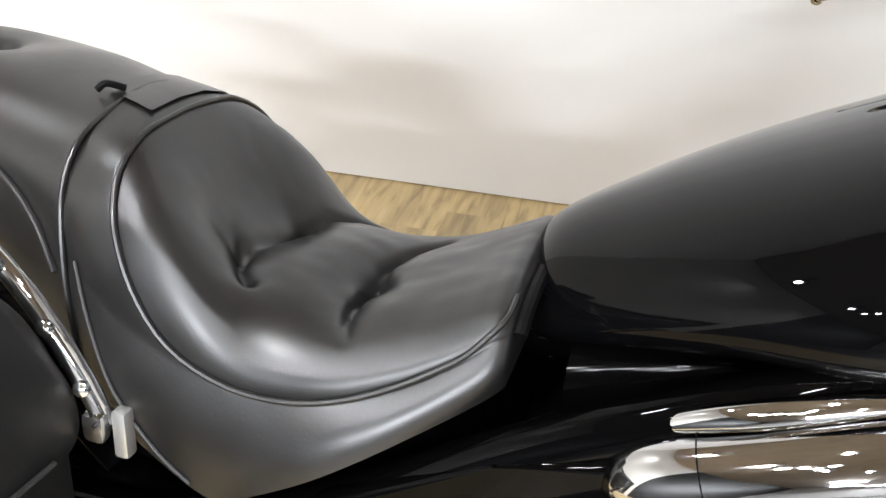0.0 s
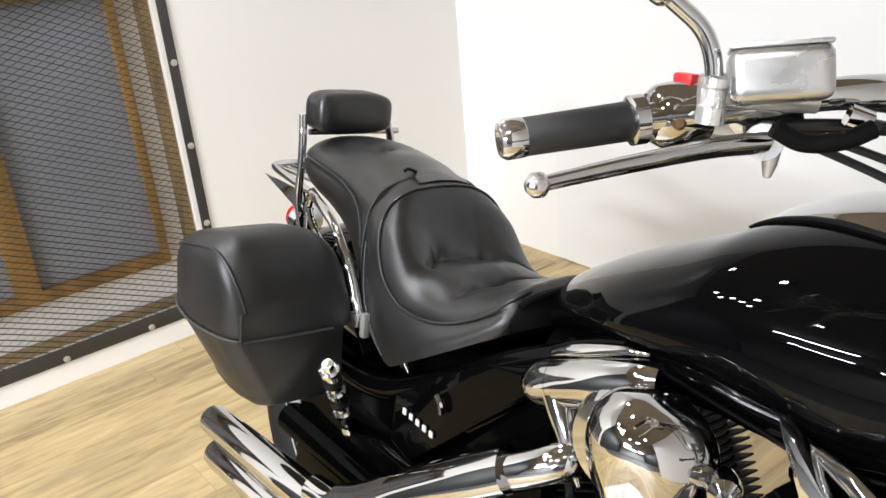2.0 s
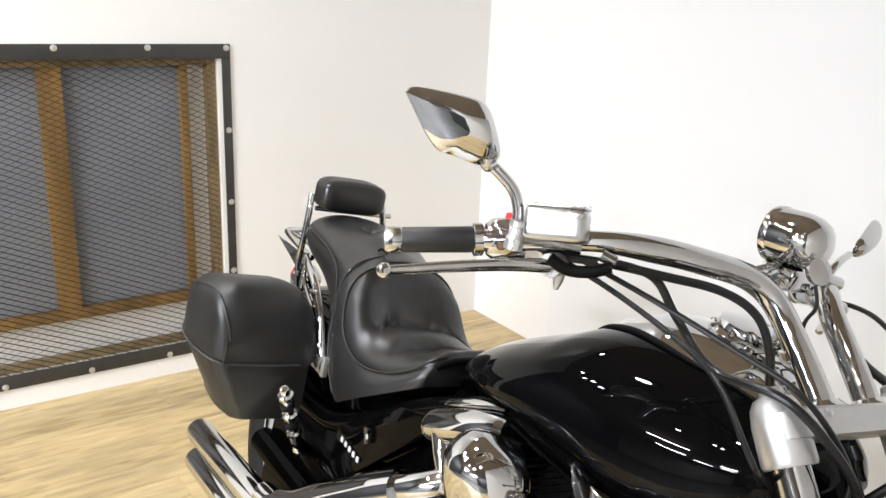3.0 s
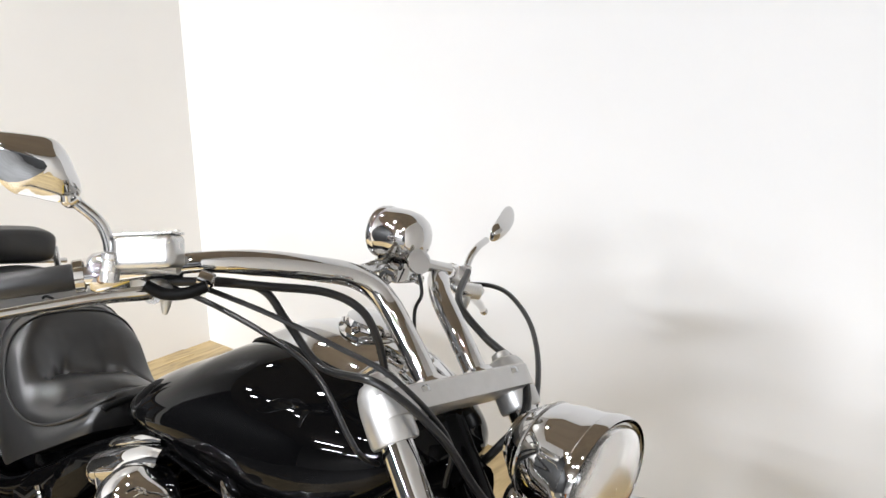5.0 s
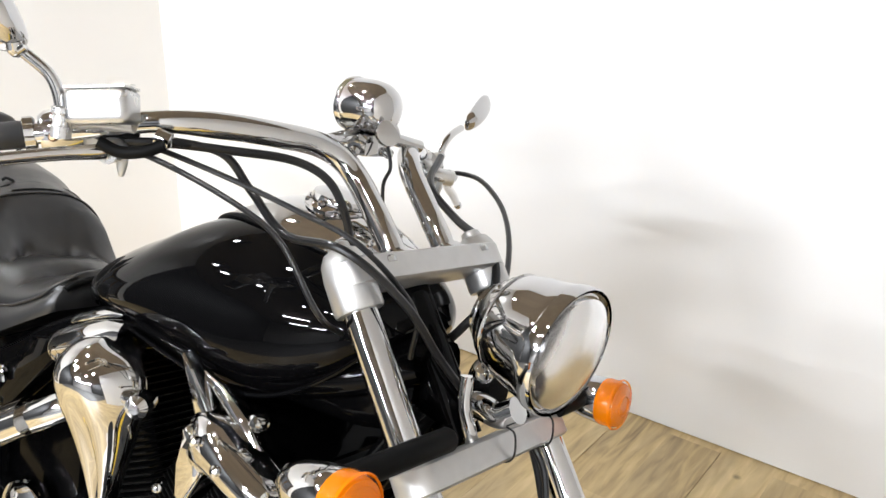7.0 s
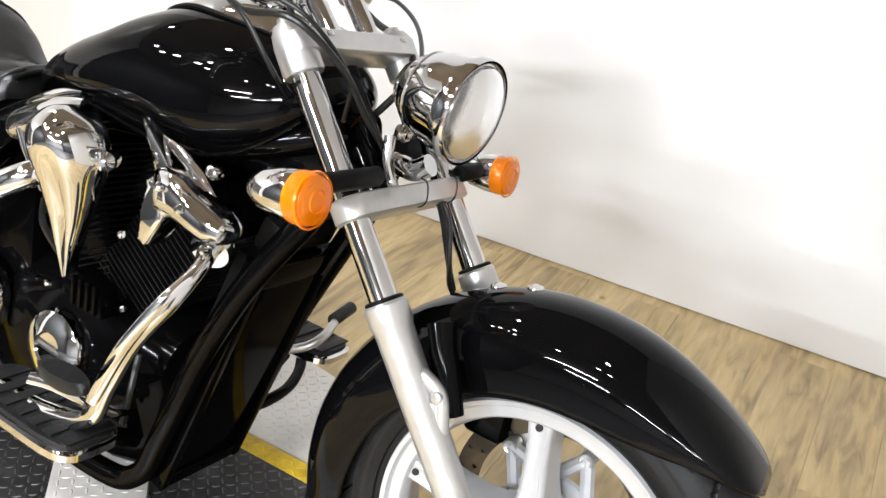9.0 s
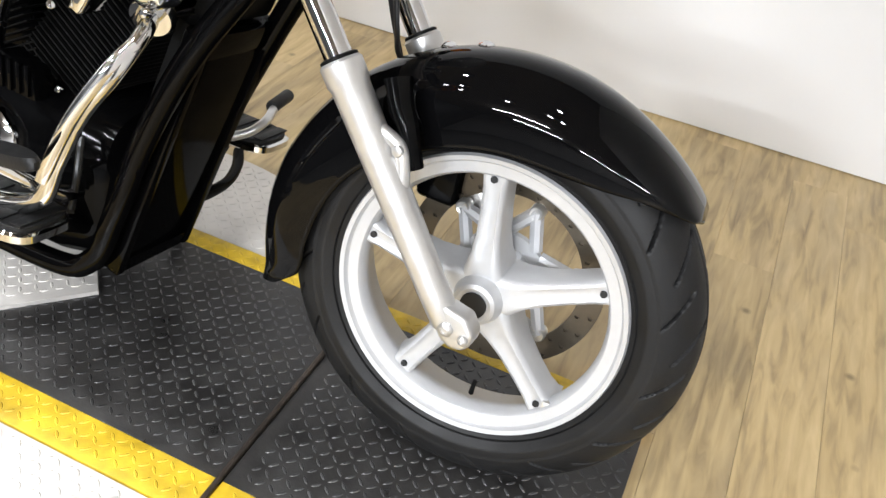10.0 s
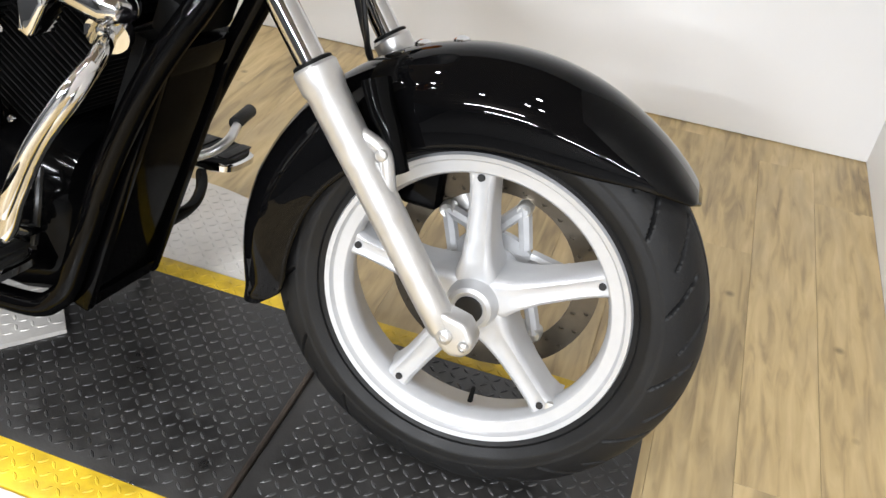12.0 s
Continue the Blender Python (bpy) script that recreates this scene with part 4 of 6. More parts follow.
def speedometer():
    o = Vector((-0.625, 0.0, 1.125))
    ax = Vector((0.93, 0.0, 0.02)).normalized()
    pod = part("speedometer", lathe([(0.0, 0.0315), (0.003, 0.0350), (0.012, 0.0358), (0.036, 0.0352), (0.050, 0.0325), (0.060, 0.0270), (0.067, 0.016), (0.069, 0.001)], o, ax, 48), M_CHROME, bike, "chrome bullet speedometer housing")
    part("bezel", lathe([(-0.005, 0.032), (-0.005, 0.0360), (0.002, 0.0368), (0.005, 0.0352)], o, ax, 48, cap=False), M_CHROME, pod)
    part("dial", lathe([(-0.002, 0.0320), (-0.003, 0.001)], o, ax, 40), M_DARK_DISC, pod, "dark dial")
    part("bracket", tube([(-0.60, -0.02, 1.088), (-0.59, -0.05, 1.085), (-0.585, -0.095, 1.078)], 0.009, 12), M_CHROME, pod)
    part("bracket", tube([(-0.60, 0.02, 1.088), (-0.59, 0.05, 1.085), (-0.585, 0.095, 1.078)], 0.009, 12), M_CHROME, pod)
    part("bracket_block", box((-0.625, -0.022, 1.062), (-0.575, 0.022, 1.092), 0.008), M_CHROME, pod)
    part("front_cap", lathe([(0, 0.0165), (0.003, 0.0175), (0.007, 0.0168), (0.009, 0.010), (0.0095, 0.001)], (-0.558, -0.006, 1.096), (0.86, -0.30, 0.34), 30), M_CHROME, pod, "round chrome cap")
    for dx, dy in ((0.0, -0.03), (0.012, 0.02), (-0.02, 0.0)):
        part("bracket_bolt", lathe([(0, 0.007), (0.006, 0.007), (0.010, 0.003)], (-0.585 + dx, dy, 1.070), (0.5, -0.7, -0.2), 10), M_CHROME, pod)
    return pod


TANK_TOP = [(-1.10, 0.762), (-1.09, 0.780), (-1.07, 0.797), (-1.03, 0.821), (-1.0, 0.838), (-0.95, 0.863), (-0.90, 0.886), (-0.85, 0.909), (-0.80, 0.936), (-0.73, 0.958), (-0.65, 0.965), (-0.57, 0.962), (-0.51, 0.945), (-0.47, 0.918), (-0.445, 0.885)]
TANK_LOW = [(-1.10, 0.712), (-1.07, 0.708), (-1.03, 0.725), (-1.0, 0.738), (-0.95, 0.755), (-0.90, 0.762), (-0.85, 0.764), (-0.80, 0.760), (-0.73, 0.748), (-0.65, 0.735), (-0.57, 0.748), (-0.51, 0.785), (-0.47, 0.828), (-0.445, 0.862)]
TANK_W = [(-1.10, 0.050), (-1.09, 0.074), (-1.07, 0.096), (-1.03, 0.124), (-1.0, 0.142), (-0.95, 0.168), (-0.90, 0.187), (-0.85, 0.194), (-0.80, 0.193), (-0.73, 0.184), (-0.65, 0.169), (-0.57, 0.147), (-0.51, 0.120), (-0.47, 0.088), (-0.445, 0.045)]
TANK_N = [(-1.10, 1.8), (-0.95, 1.9), (-0.85, 2.1), (-0.73, 2.2), (-0.57, 2.1), (-0.445, 2.0)]
TANK_MID = 0.38


def fuel_tank():
    rings = []
    n = 56
    for k in range(n + 1):
        t = k / n
        x = -1.10 + 0.655 * (t - 0.06 * math.sin(2 * math.pi * t))
        x = min(x, -0.445)
        rings.append(super_ring(x, ease(x, TANK_W), ease(x, TANK_LOW), ease(x, TANK_TOP), ease(x, TANK_N), 2.5, TANK_MID, 72))
    t = part("fuel_tank", loft(rings), M_PAINT, bike, "glossy black teardrop fuel tank", angle=60)
    # Lower seam bead along each side.
    for s in (-1, 1):
        pts = []
        for k in range(20):
            x = -0.86 + 0.385 * k / 19
            pts.append((x, s * (ease(x, TANK_W) * 0.93 + 0.001), ease(x, TANK_LOW) + 0.014))
        part("seam_bead", tube(pts, 0.0035, 8, 3), M_PAINT, t)
    # Chrome console on top with filler cap, moulded to the tank.
    def tank_z(x, y):
        zt, zl, w, e = ease(x, TANK_TOP), ease(x, TANK_LOW), ease(x, TANK_W), ease(x, TANK_N)
        zm = zl + (zt - zl) * TANK_MID
        return zm + (zt - zm) * max(0.0, 1 - min(1.0, abs(y) / w) ** e) ** (1 / e)

    rows = []
    for k in range(33):
        u = k / 32
        x = -0.852 + 0.365 * u
        w = 0.086 * math.sin(math.pi * (0.04 + 0.80 * u)) ** 0.55
        h = 0.024 * math.sin(math.pi * (0.04 + 0.80 * u)) ** 0.9
        row = []
        for j in range(25):
            q = -1 + j / 12
            row.append(Vector((x, w * q, tank_z(x, w * q) + 0.001 + h * max(0.0, 1 - q * q) ** 0.75)))
        rows.append(row)
    con = part("tank_console", loft(rows, closed=False), M_CHROME, t, "chrome tank console")
    edge = [(r[0].x, r[0].y - 0.002, r[0].z + 0.001) for r in rows[1::2]]
    part("console_gasket", tube(edge, lambda t: 0.0012 + 0.0034 * math.sin(math.pi * min(1.0, 0.05 + 1.3 * t)) if t < 0.7 else 0.002, 8, 3), M_DULL, con, "black edge along the console")
    edge = [(r[-1].x, r[-1].y + 0.002, r[-1].z + 0.001) for r in rows[1::2]]
    part("console_gasket", tube(edge, lambda t: 0.0012 + 0.0034 * math.sin(math.pi * min(1.0, 0.05 + 1.3 * t)) if t < 0.7 else 0.002, 8, 3), M_DULL, con, "black edge along the console")
    zc = ease(-0.62, TANK_TOP)
    part("filler_cap", lathe([(0, 0.042), (0.010, 0.044), (0.018, 0.041), (0.022, 0.030), (0.024, 0.001)], (-0.625, 0, zc + 0.020), (0.12, 0, 1), 40), M_CHROME, con, "round chrome filler cap")
    part("cap_ring", lathe([(0.0, 0.050), (0.006, 0.052), (0.010, 0.049), (0.012, 0.046)], (-0.625, 0, zc + 0.016), (0.12, 0, 1), 40, cap=False), M_CHROME, con)
    for k in range(9):
        a = 2 * math.pi * k / 9
        part("cap_bolt", lathe([(0, 0.005), (0.004, 0.005), (0.006, 0.002)], (-0.625 + 0.047 * math.cos(a), 0.047 * math.sin(a), zc + 0.026), (0.12, 0, 1), 10), M_CHROME, con)
    part("console_trim", tube([(-0.545, -0.055, 0.925), (-0.53, -0.04, 0.955), (-0.53, 0.0, 0.968), (-0.53, 0.04, 0.955)], 0.007, 10), M_CHROME, con)
    return t


# ---- seat ----
SEAT_CY = [(-1.745, -0.020), (-1.52, -0.026), (-1.44, -0.040), (-1.38, -0.050), (-1.20, -0.052), (-1.12, -0.040), (-1.086, -0.034)]
SEAT_END = -1.086
SEAT_TOP = [(-1.745, 0.842), (-1.735, 0.858), (-1.70, 0.868), (-1.64, 0.874), (-1.58, 0.872), (-1.52, 0.866), (-1.46, 0.857), (-1.42, 0.852), (-1.395, 0.848), (-1.375, 0.838), (-1.355, 0.812), (-1.335, 0.780), (-1.315, 0.760), (-1.29, 0.750), (-1.25, 0.744), (-1.21, 0.743), (-1.16, 0.752), (-1.13, 0.763), (-1.11, 0.772), (-1.096, 0.776), (-1.086, 0.768)]
SEAT_W = [(-1.745, 0.055), (-1.735, 0.078), (-1.70, 0.096), (-1.64, 0.106), (-1.58, 0.108), (-1.50, 0.112), (-1.45, 0.115), (-1.41, 0.124), (-1.37, 0.133), (-1.30, 0.135), (-1.22, 0.130), (-1.17, 0.123), (-1.12, 0.116), (-1.10, 0.112), (-1.092, 0.109), (-1.086, 0.104)]
SEAT_SH = [(-1.745, 0.828), (-1.70, 0.824), (-1.60, 0.818), (-1.50, 0.800), (-1.44, 0.777), (-1.40, 0.755), (-1.36, 0.724), (-1.30, 0.698), (-1.25, 0.689), (-1.20, 0.694), (-1.155, 0.709), (-1.11, 0.735), (-1.096, 0.746), (-1.086, 0.748)]
SEAT_HEM = [(-1.745, 0.805), (-1.70, 0.790), (-1.60, 0.768), (-1.52, 0.735), (-1.467, 0.690), (-1.44, 0.668), (-1.40, 0.645), (-1.36, 0.626), (-1.30, 0.602), (-1.275, 0.600), (-1.24, 0.619), (-1.186, 0.651), (-1.145, 0.676), (-1.10, 0.704), (-1.086, 0.713)]
BUTTONS = [(-1.313, -0.097), (-1.299, -0.018), (-1.209, -0.076), (-1.58, -0.030)]
# Creases of the upholstery, each a line of (x, y) through the buttons.
FOLDS = [
    [(-1.235, 0.050), (-1.268, 0.030), (-1.288, 0.010), (-1.299, -0.018), (-1.304, -0.055), (-1.313, -0.097)],
    [(-1.313, -0.097), (-1.300, -0.120), (-1.280, -0.140)],
    [(-1.175, 0.012), (-1.198, -0.018), (-1.212, -0.048), (-1.209, -0.076), (-1.213, -0.105), (-1.208, -0.132), (-1.196, -0.160)],
]


def fold_depth(x, y):
    d = 0.0
    for line in FOLDS:
        best, at = 1.0, 0.0
        for k in range(len(line) - 1):
            ax, ay = line[k]
            bx, by = line[k + 1]
            ux, uy = bx - ax, by - ay
            t = max(0.0, min(1.0, ((x - ax) * ux + (y - ay) * uy) / (ux * ux + uy * uy)))
            q = math.hypot(x - ax - ux * t, y - ay - uy * t)
            if q < best:
                best, at = q, (k + t) / (len(line) - 1)
        if best < 0.03:
            fade = min(1.0, 4 * (1 - at) + 0.05) * (1.0 if line[0][0] == -1.313 else min(1.0, 0.5 + 2 * at))
            d += (0.0120 * math.exp(-(best / 0.0052) ** 2) + 0.0060 * math.exp(-(best / 0.017) ** 2)) * fade
    return d


def seat_point(x, a):
    """The seat cover at x; a runs from -1 (right hem) through 0 (top) to 1 (left hem)."""
    zt, w, zs, zh, cy = ease(x, SEAT_TOP), ease(x, SEAT_W), ease(x, SEAT_SH), ease(x, SEAT_HEM), ease(x, SEAT_CY)
    u, s = abs(a), math.copysign(1, a)
    if u < 0.72:
        t = u / 0.72 * math.pi / 2
        y, z = w * math.sin(t) ** 0.95, zs + (zt - zs) * math.cos(t) ** 0.90
    else:
        t = (u - 0.72) / 0.28
        y, z = w - 0.004 * t + 0.026 * t * math.exp(-((x + 1.20) / 0.13) ** 2) + 0.006 * math.sin(math.pi * t), zs + (zh - zs) * t
    y = y * s
    wing = math.exp(-((x + 1.33) / 0.042) ** 2) * 0.036 * min(1.0, 3 * (abs(y) / 0.12) ** 2 - 2 * (min(abs(y), 0.12) / 0.12) ** 3) * (1 if u < 0.5 else max(0.0, (0.72 - u) / 0.22))
    z += wing
    y += cy
    d = 0.0
    for bx, by in BUTTONS:
        q = ((x - bx) ** 2 + (y - by) ** 2) / 0.00016
        d += 0.011 * math.exp(-q) + 0.007 * math.exp(-q / 9)
    if x > -1.36:
        d += fold_depth(x, y)
    if u < 0.62:
        d -= 0.005 * math.exp(-((x + 1.255) / 0.03) ** 2) * (1 - (u / 0.62) ** 2)
    d += 0.0016 * noise.noise((x * 9, y * 9, z * 9)) * (1 if u < 0.7 else 0.5)
    if x > -1.36 and u < 0.72:
        d += 0.0009 * noise.noise((x * 35, y * 60, z * 35))
    if u > 0.72:
        d *= 0.25
    nz = max(0.35, math.cos(min(u / 0.72, 1) * math.pi / 2))
    return Vector((x, y, z - d * nz))


def seat():
    nx, na = 300, 150
    rows = []
    for i in range(nx + 1):
        x = -1.745 + (SEAT_END + 1.745) * i / nx
        rows.append([seat_point(x, -1 + 2 * j / na) for j in range(na + 1)])
    cover = loft(rows, closed=False)
    for ring in (rows[0], rows[-1]):
        vs = [cover.verts.new(p) for p in ring]
        cover.faces.new(vs)
    bmesh.ops.remove_doubles(cover, verts=cover.verts[:], dist=1e-5)
    s = part("seat", cover, M_LEATHER, bike, "black vinyl two-up seat with tufted bucket", angle=70)
    # Piping round the rider's cushion and the pillion pad, and stitched hems.
    def follow(items, r, mat, name, lab):
        pts = [seat_point(x, a) + Vector((0, math.copysign(0.0015, a), 0.0012)) for x, a in items]
        part(name, tube(pts, r, 8, 4), mat, s, lab)

    side = [(-1.090, 0.36), (-1.091, 0.52), (-1.100, 0.65), (-1.12, 0.715), (-1.17, 0.725), (-1.22, 0.73), (-1.272, 0.725), (-1.318, 0.70), (-1.347, 0.63), (-1.365, 0.52), (-1.375, 0.38), (-1.379, 0.22), (-1.379, 0.10), (-1.380, 0.0)]
    loop = [(x, -a) for x, a in side] + [(x, a) for x, a in reversed(side[:-1])]
    follow(loop, 0.0024, M_LEATHER, "piping", "black piping round the rider's cushion")
    loop2 = [(-1.40, -0.985), (-1.408, -0.85), (-1.414, -0.7), (-1.418, -0.5), (-1.42, -0.3), (-1.422, 0.0), (-1.42, 0.3), (-1.418, 0.5), (-1.414, 0.7), (-1.408, 0.85)]
    follow(loop2, 0.0022, M_LEATHER, "seam", "raised seam across the seat")
    for sg in (-1, 1):
        follow([(-1.425, sg * 0.80), (-1.45, sg * 0.745), (-1.49, sg * 0.70), (-1.56, sg * 0.68), (-1.64, sg * 0.67), (-1.70, sg * 0.66), (-1.738, sg * 0.60)], 0.0028, M_LEATHER, "piping", "black piping of the pillion pad")
        follow([(-1.40, sg * 0.72), (-1.385, sg * 0.80), (-1.365, sg * 0.90), (-1.33, sg * 0.97), (-1.30, sg * 0.99)], 0.0014, M_THREAD, "stitching", "grey hem stitching")
    for bx, by in BUTTONS:
        best = min((seat_point(bx, -0.7 + 1.4 * k / 80) for k in range(81)), key=lambda p: abs(p.y - by))
        part("tuft_button", lathe([(0, 0.0068), (0.003, 0.006), (0.0045, 0.003), (0.0048, 0.0005)], best + Vector((0, 0, -0.001)), (0.25, 0, 1), 14), M_LEATHER, s, "covered button")
    # Strap tab and the flap behind the rider's cushion.
    rows = [[seat_point(x, a) + Vector((0, 0, 0.003)) for a in (-0.13, 0.0, 0.12, 0.24, 0.36)] for x in (-1.438, -1.424, -1.408, -1.39)]
    part("strap_flap", loft(rows, closed=False), M_LEATHER, s, "flat vinyl flap with a plastic tab")
    p = seat_point(-1.436, -0.14)
    part("strap_tab", tube([p + Vector((-0.006, -0.004, 0.004)), p + Vector((0, 0.0, 0.009)), p + Vector((0.010, 0.010, 0.005))], 0.0028, 8), M_DULL, s)
    lip = [seat_point(SEAT_END - 0.0015, -0.62 + 1.24 * k / 24) + Vector((0.006, 0, -0.004)) for k in range(25)]
    part("front_lip", tube([tuple(p) for p in lip], 0.0055, 10, 2), M_DULL, s, "black rubber lip at the seat's nose")
    part("seat_pan", loft([super_ring(x, ease(x, SEAT_W) * 0.92, ease(x, SEAT_HEM) - 0.006, ease(x, SEAT_SH), 3, 3, 0.5, 24, ease(x, SEAT_CY)) for x in (-1.735, -1.65, -1.5, -1.42, -1.36, -1.29, -1.2, -1.12, -1.092)]), M_DULL, s, "black seat pan")
    return s


def backrest():
    pad = part("backrest", loft([[Vector((x0 + 0.010 * (c.y / 0.09) ** 2, c.y * k - 0.028, 0.912 + (c.z - 0.912) * k)) for c in super_ring(0, 0.082, 0.874, 0.951, 4.0, 4.0, 0.5, 48)] for x0, k in ((-1.752, 0.80), (-1.748, 0.93), (-1.738, 1.0), (-1.722, 1.0), (-1.712, 0.985), (-1.706, 0.975), (-1.702, 0.985), (-1.692, 0.965), (-1.686, 0.90), (-1.683, 0.70))]), M_LEATHER, bike, "padded black vinyl passenger backrest", angle=50)
    for s in (-1, 1):
        part("sissy_bar", tube([(-1.728, s * 0.092 - 0.024, 0.905), (-1.722, s * 0.098 - 0.02, 0.86), (-1.728, s * 0.104 - 0.012, 0.80), (-1.742, s * 0.105 - 0.006, 0.74), (-1.738, s * 0.104, 0.68)], 0.0078, 12, 8, (1, 0.75)), M_CHROME, pad, "chrome backrest upright")
        part("sissy_plate", box((-1.765, s * 0.100 - 0.004, 0.655), (-1.715, s * 0.100 + 0.004, 0.735), 0.006), M_CHROME, pad)
        for z in (0.675, 0.712):
            part("plate_bolt", lathe([(0, 0.009), (0.005, 0.008), (0.008, 0.003)], (-1.74, s * 0.105, z), (0, s, 0), 14), M_CHROME, pad)
    part("crossbar", rod((-1.73, -0.10, 0.872), (-1.73, 0.10, 0.872), 0.006), M_CHROME, pad)
    return pad


def luggage_rack():
    z = 0.762
    r = part("luggage_rack", tube([(-1.73, -0.085, z - 0.01), (-1.83, -0.085, z), (-1.925, -0.070, z + 0.004), (-1.945, -0.035, z + 0.005), (-1.948, 0.0, z + 0.005), (-1.945, 0.035, z + 0.005), (-1.925, 0.070, z + 0.004), (-1.83, 0.085, z), (-1.73, 0.085, z - 0.01)], 0.0075, 12), M_CHROME, bike, "chrome luggage rack")
    for y in (-0.05, -0.017, 0.017, 0.05):
        part("rack_slat", box((-1.94, y - 0.009, z - 0.003), (-1.74, y + 0.009, z + 0.004), 0.003), M_CHROME, r)
    part("rack_plate", prism([(-1.93, 0.752), (-1.76, 0.748), (-1.74, 0.70), (-1.80, 0.715)], -0.092, -0.086, 0.002), M_CHROME, r)
    part("rack_plate", prism([(-1.93, 0.752), (-1.76, 0.748), (-1.74, 0.70), (-1.80, 0.715)], 0.086, 0.092, 0.002), M_CHROME, r)
    return r


def rear_fender():
    rows = []
    c = Vector((-1.62, 0, 0.33))
    for k in range(41):
        a = radians(62 - 150 * k / 40)
        w = 0.118
        r = 0.375
        rows.append([c + Vector(((r - 0.09 * (1 - abs(math.cos(t)) ** 0.6)) * math.sin(a), w * math.sin(t), (r - 0.09 * (1 - abs(math.cos(t)) ** 0.6)) * math.cos(a))) for t in (radians(-90 + 180 * j / 22) for j in range(23))])
    f = part("rear_fender", loft(rows, closed=False), M_PAINT, bike, "glossy black rear mudguard")
    sol = f.modifiers.new("thickness", "SOLIDIFY")
    sol.thickness = 0.003
    part("tail_light", lathe([(0, 0.03), (0.012, 0.036), (0.035, 0.032), (0.05, 0.018), (0.054, 0.001)], (-1.905, 0.0, 0.645), (-1, 0, 0.15), 30), M_RED, f, "red tail light")
    part("tail_bezel", lathe([(-0.02, 0.02), (-0.01, 0.036), (0.012, 0.040), (0.016, 0.036)], (-1.905, 0.0, 0.645), (-1, 0, 0.15), 30), M_CHROME, f)
    return f


def saddlebag(s):
    """Rigid bag with a leather lid: a rounded front end, a bulged outer side and a narrower lower body."""
    def section(x, inner, outer, z0, z1, r_out, r_in, low_in=0.0):
        pts = []
        for cx, cz, a0, rr in ((outer + r_out, z1 - r_out, 90, r_out), (outer + 0.02 + low_in, z0 + 0.02, 180, 0.02), (inner - 0.02, z0 + 0.02, 270, 0.02), (inner - r_in, z1 - r_in, 0, r_in)):
            for k in range(9):
                a = radians(a0 + 90 * k / 8)
                pts.append(Vector((x, s * -(cx + rr * math.cos(a)), cz + rr * math.sin(a))))
        return pts

    outer_t = [(-1.67, -0.345), (-1.64, -0.378), (-1.60, -0.402), (-1.55, -0.417), (-1.48, -0.421), (-1.42, -0.410), (-1.40, -0.402), (-1.386, -0.391)]
    top_t = [(-1.67, 0.690), (-1.64, 0.716), (-1.60, 0.737), (-1.55, 0.756), (-1.50, 0.768), (-1.46, 0.775), (-1.435, 0.774), (-1.418, 0.766), (-1.404, 0.750), (-1.394, 0.728), (-1.388, 0.704), (-1.386, 0.690)]
    low_t = [(-1.67, 0.545), (-1.60, 0.525), (-1.50, 0.508), (-1.42, 0.502), (-1.386, 0.506)]
    lid_rows, body_rows = [], []
    for x, k in ((-1.670, 0.80), (-1.662, 0.92), (-1.645, 0.98), (-1.61, 1), (-1.57, 1), (-1.52, 1), (-1.48, 1), (-1.455, 1), (-1.435, 1), (-1.424, 1), (-1.414, 1), (-1.406, 1), (-1.399, 0.998), (-1.393, 0.992), (-1.389, 0.985), (-1.386, 0.97)):
        o = ease(x, outer_t)
        mid = (o - 0.203) / 2
        h = (o + 0.203) / 2 * k
        zt = ease(x, top_t)
        lid_rows.append(section(x, mid - h, mid + h, 0.622, zt, 0.045, min(0.078, (zt - 0.646) * 0.85)))
        bx = x if x < -1.45 else x - (0.010 if x > -1.41 else 0.006)
        body_rows.append(section(bx, mid - h - 0.004, mid + h + 0.004, min(0.60, ease(x, low_t) + (1 - k) * 0.15), 0.634, 0.012, 0.010, 0.050))
    body = part("saddlebag", loft(body_rows), M_BAG, bike, "black leather-covered saddlebag", angle=50)
    part("bag_lid", loft(lid_rows), M_BAG, body, "domed leather saddlebag lid", angle=50)
    # The welt runs along the outer top edge and down the front corner; the lid's hem is stitched.
    pts = [r[5] + Vector((0, s * 0.001, 0.001)) for r in lid_rows[2:]]
    pts += [(lid_rows[-1][8].x + 0.001, lid_rows[-1][8].y, z) for z in (0.67, 0.65, 0.626)]
    part("welt", tube([tuple(p) for p in pts], 0.0026, 8, 3), M_BAG, body, "leather welt along the lid's edge")
    hem = [(r[11].x, r[11].y + (0.001 if s > 0 else -0.001), 0.629) for r in lid_rows[2:]]
    hem += [(lid_rows[-1][11].x + 0.002, lid_rows[-1][11].y - s * 0.06, 0.627), (lid_rows[-1][11].x + 0.002, lid_rows[-1][11].y - s * 0.15, 0.627)]
    part("hem", tube(hem, 0.0024, 8, 3), M_THREAD, body, "stitched lid hem")
    part("scuff", lathe([(0, 0.006), (0.0006, 0.005), (0.0008, 0.001)], (-1.3868, s * -0.0 + (-0.325 if s < 0 else 0.325), 0.658), (1, 0, 0), 8), M_THREAD, body, "pale scuff mark")
    return body


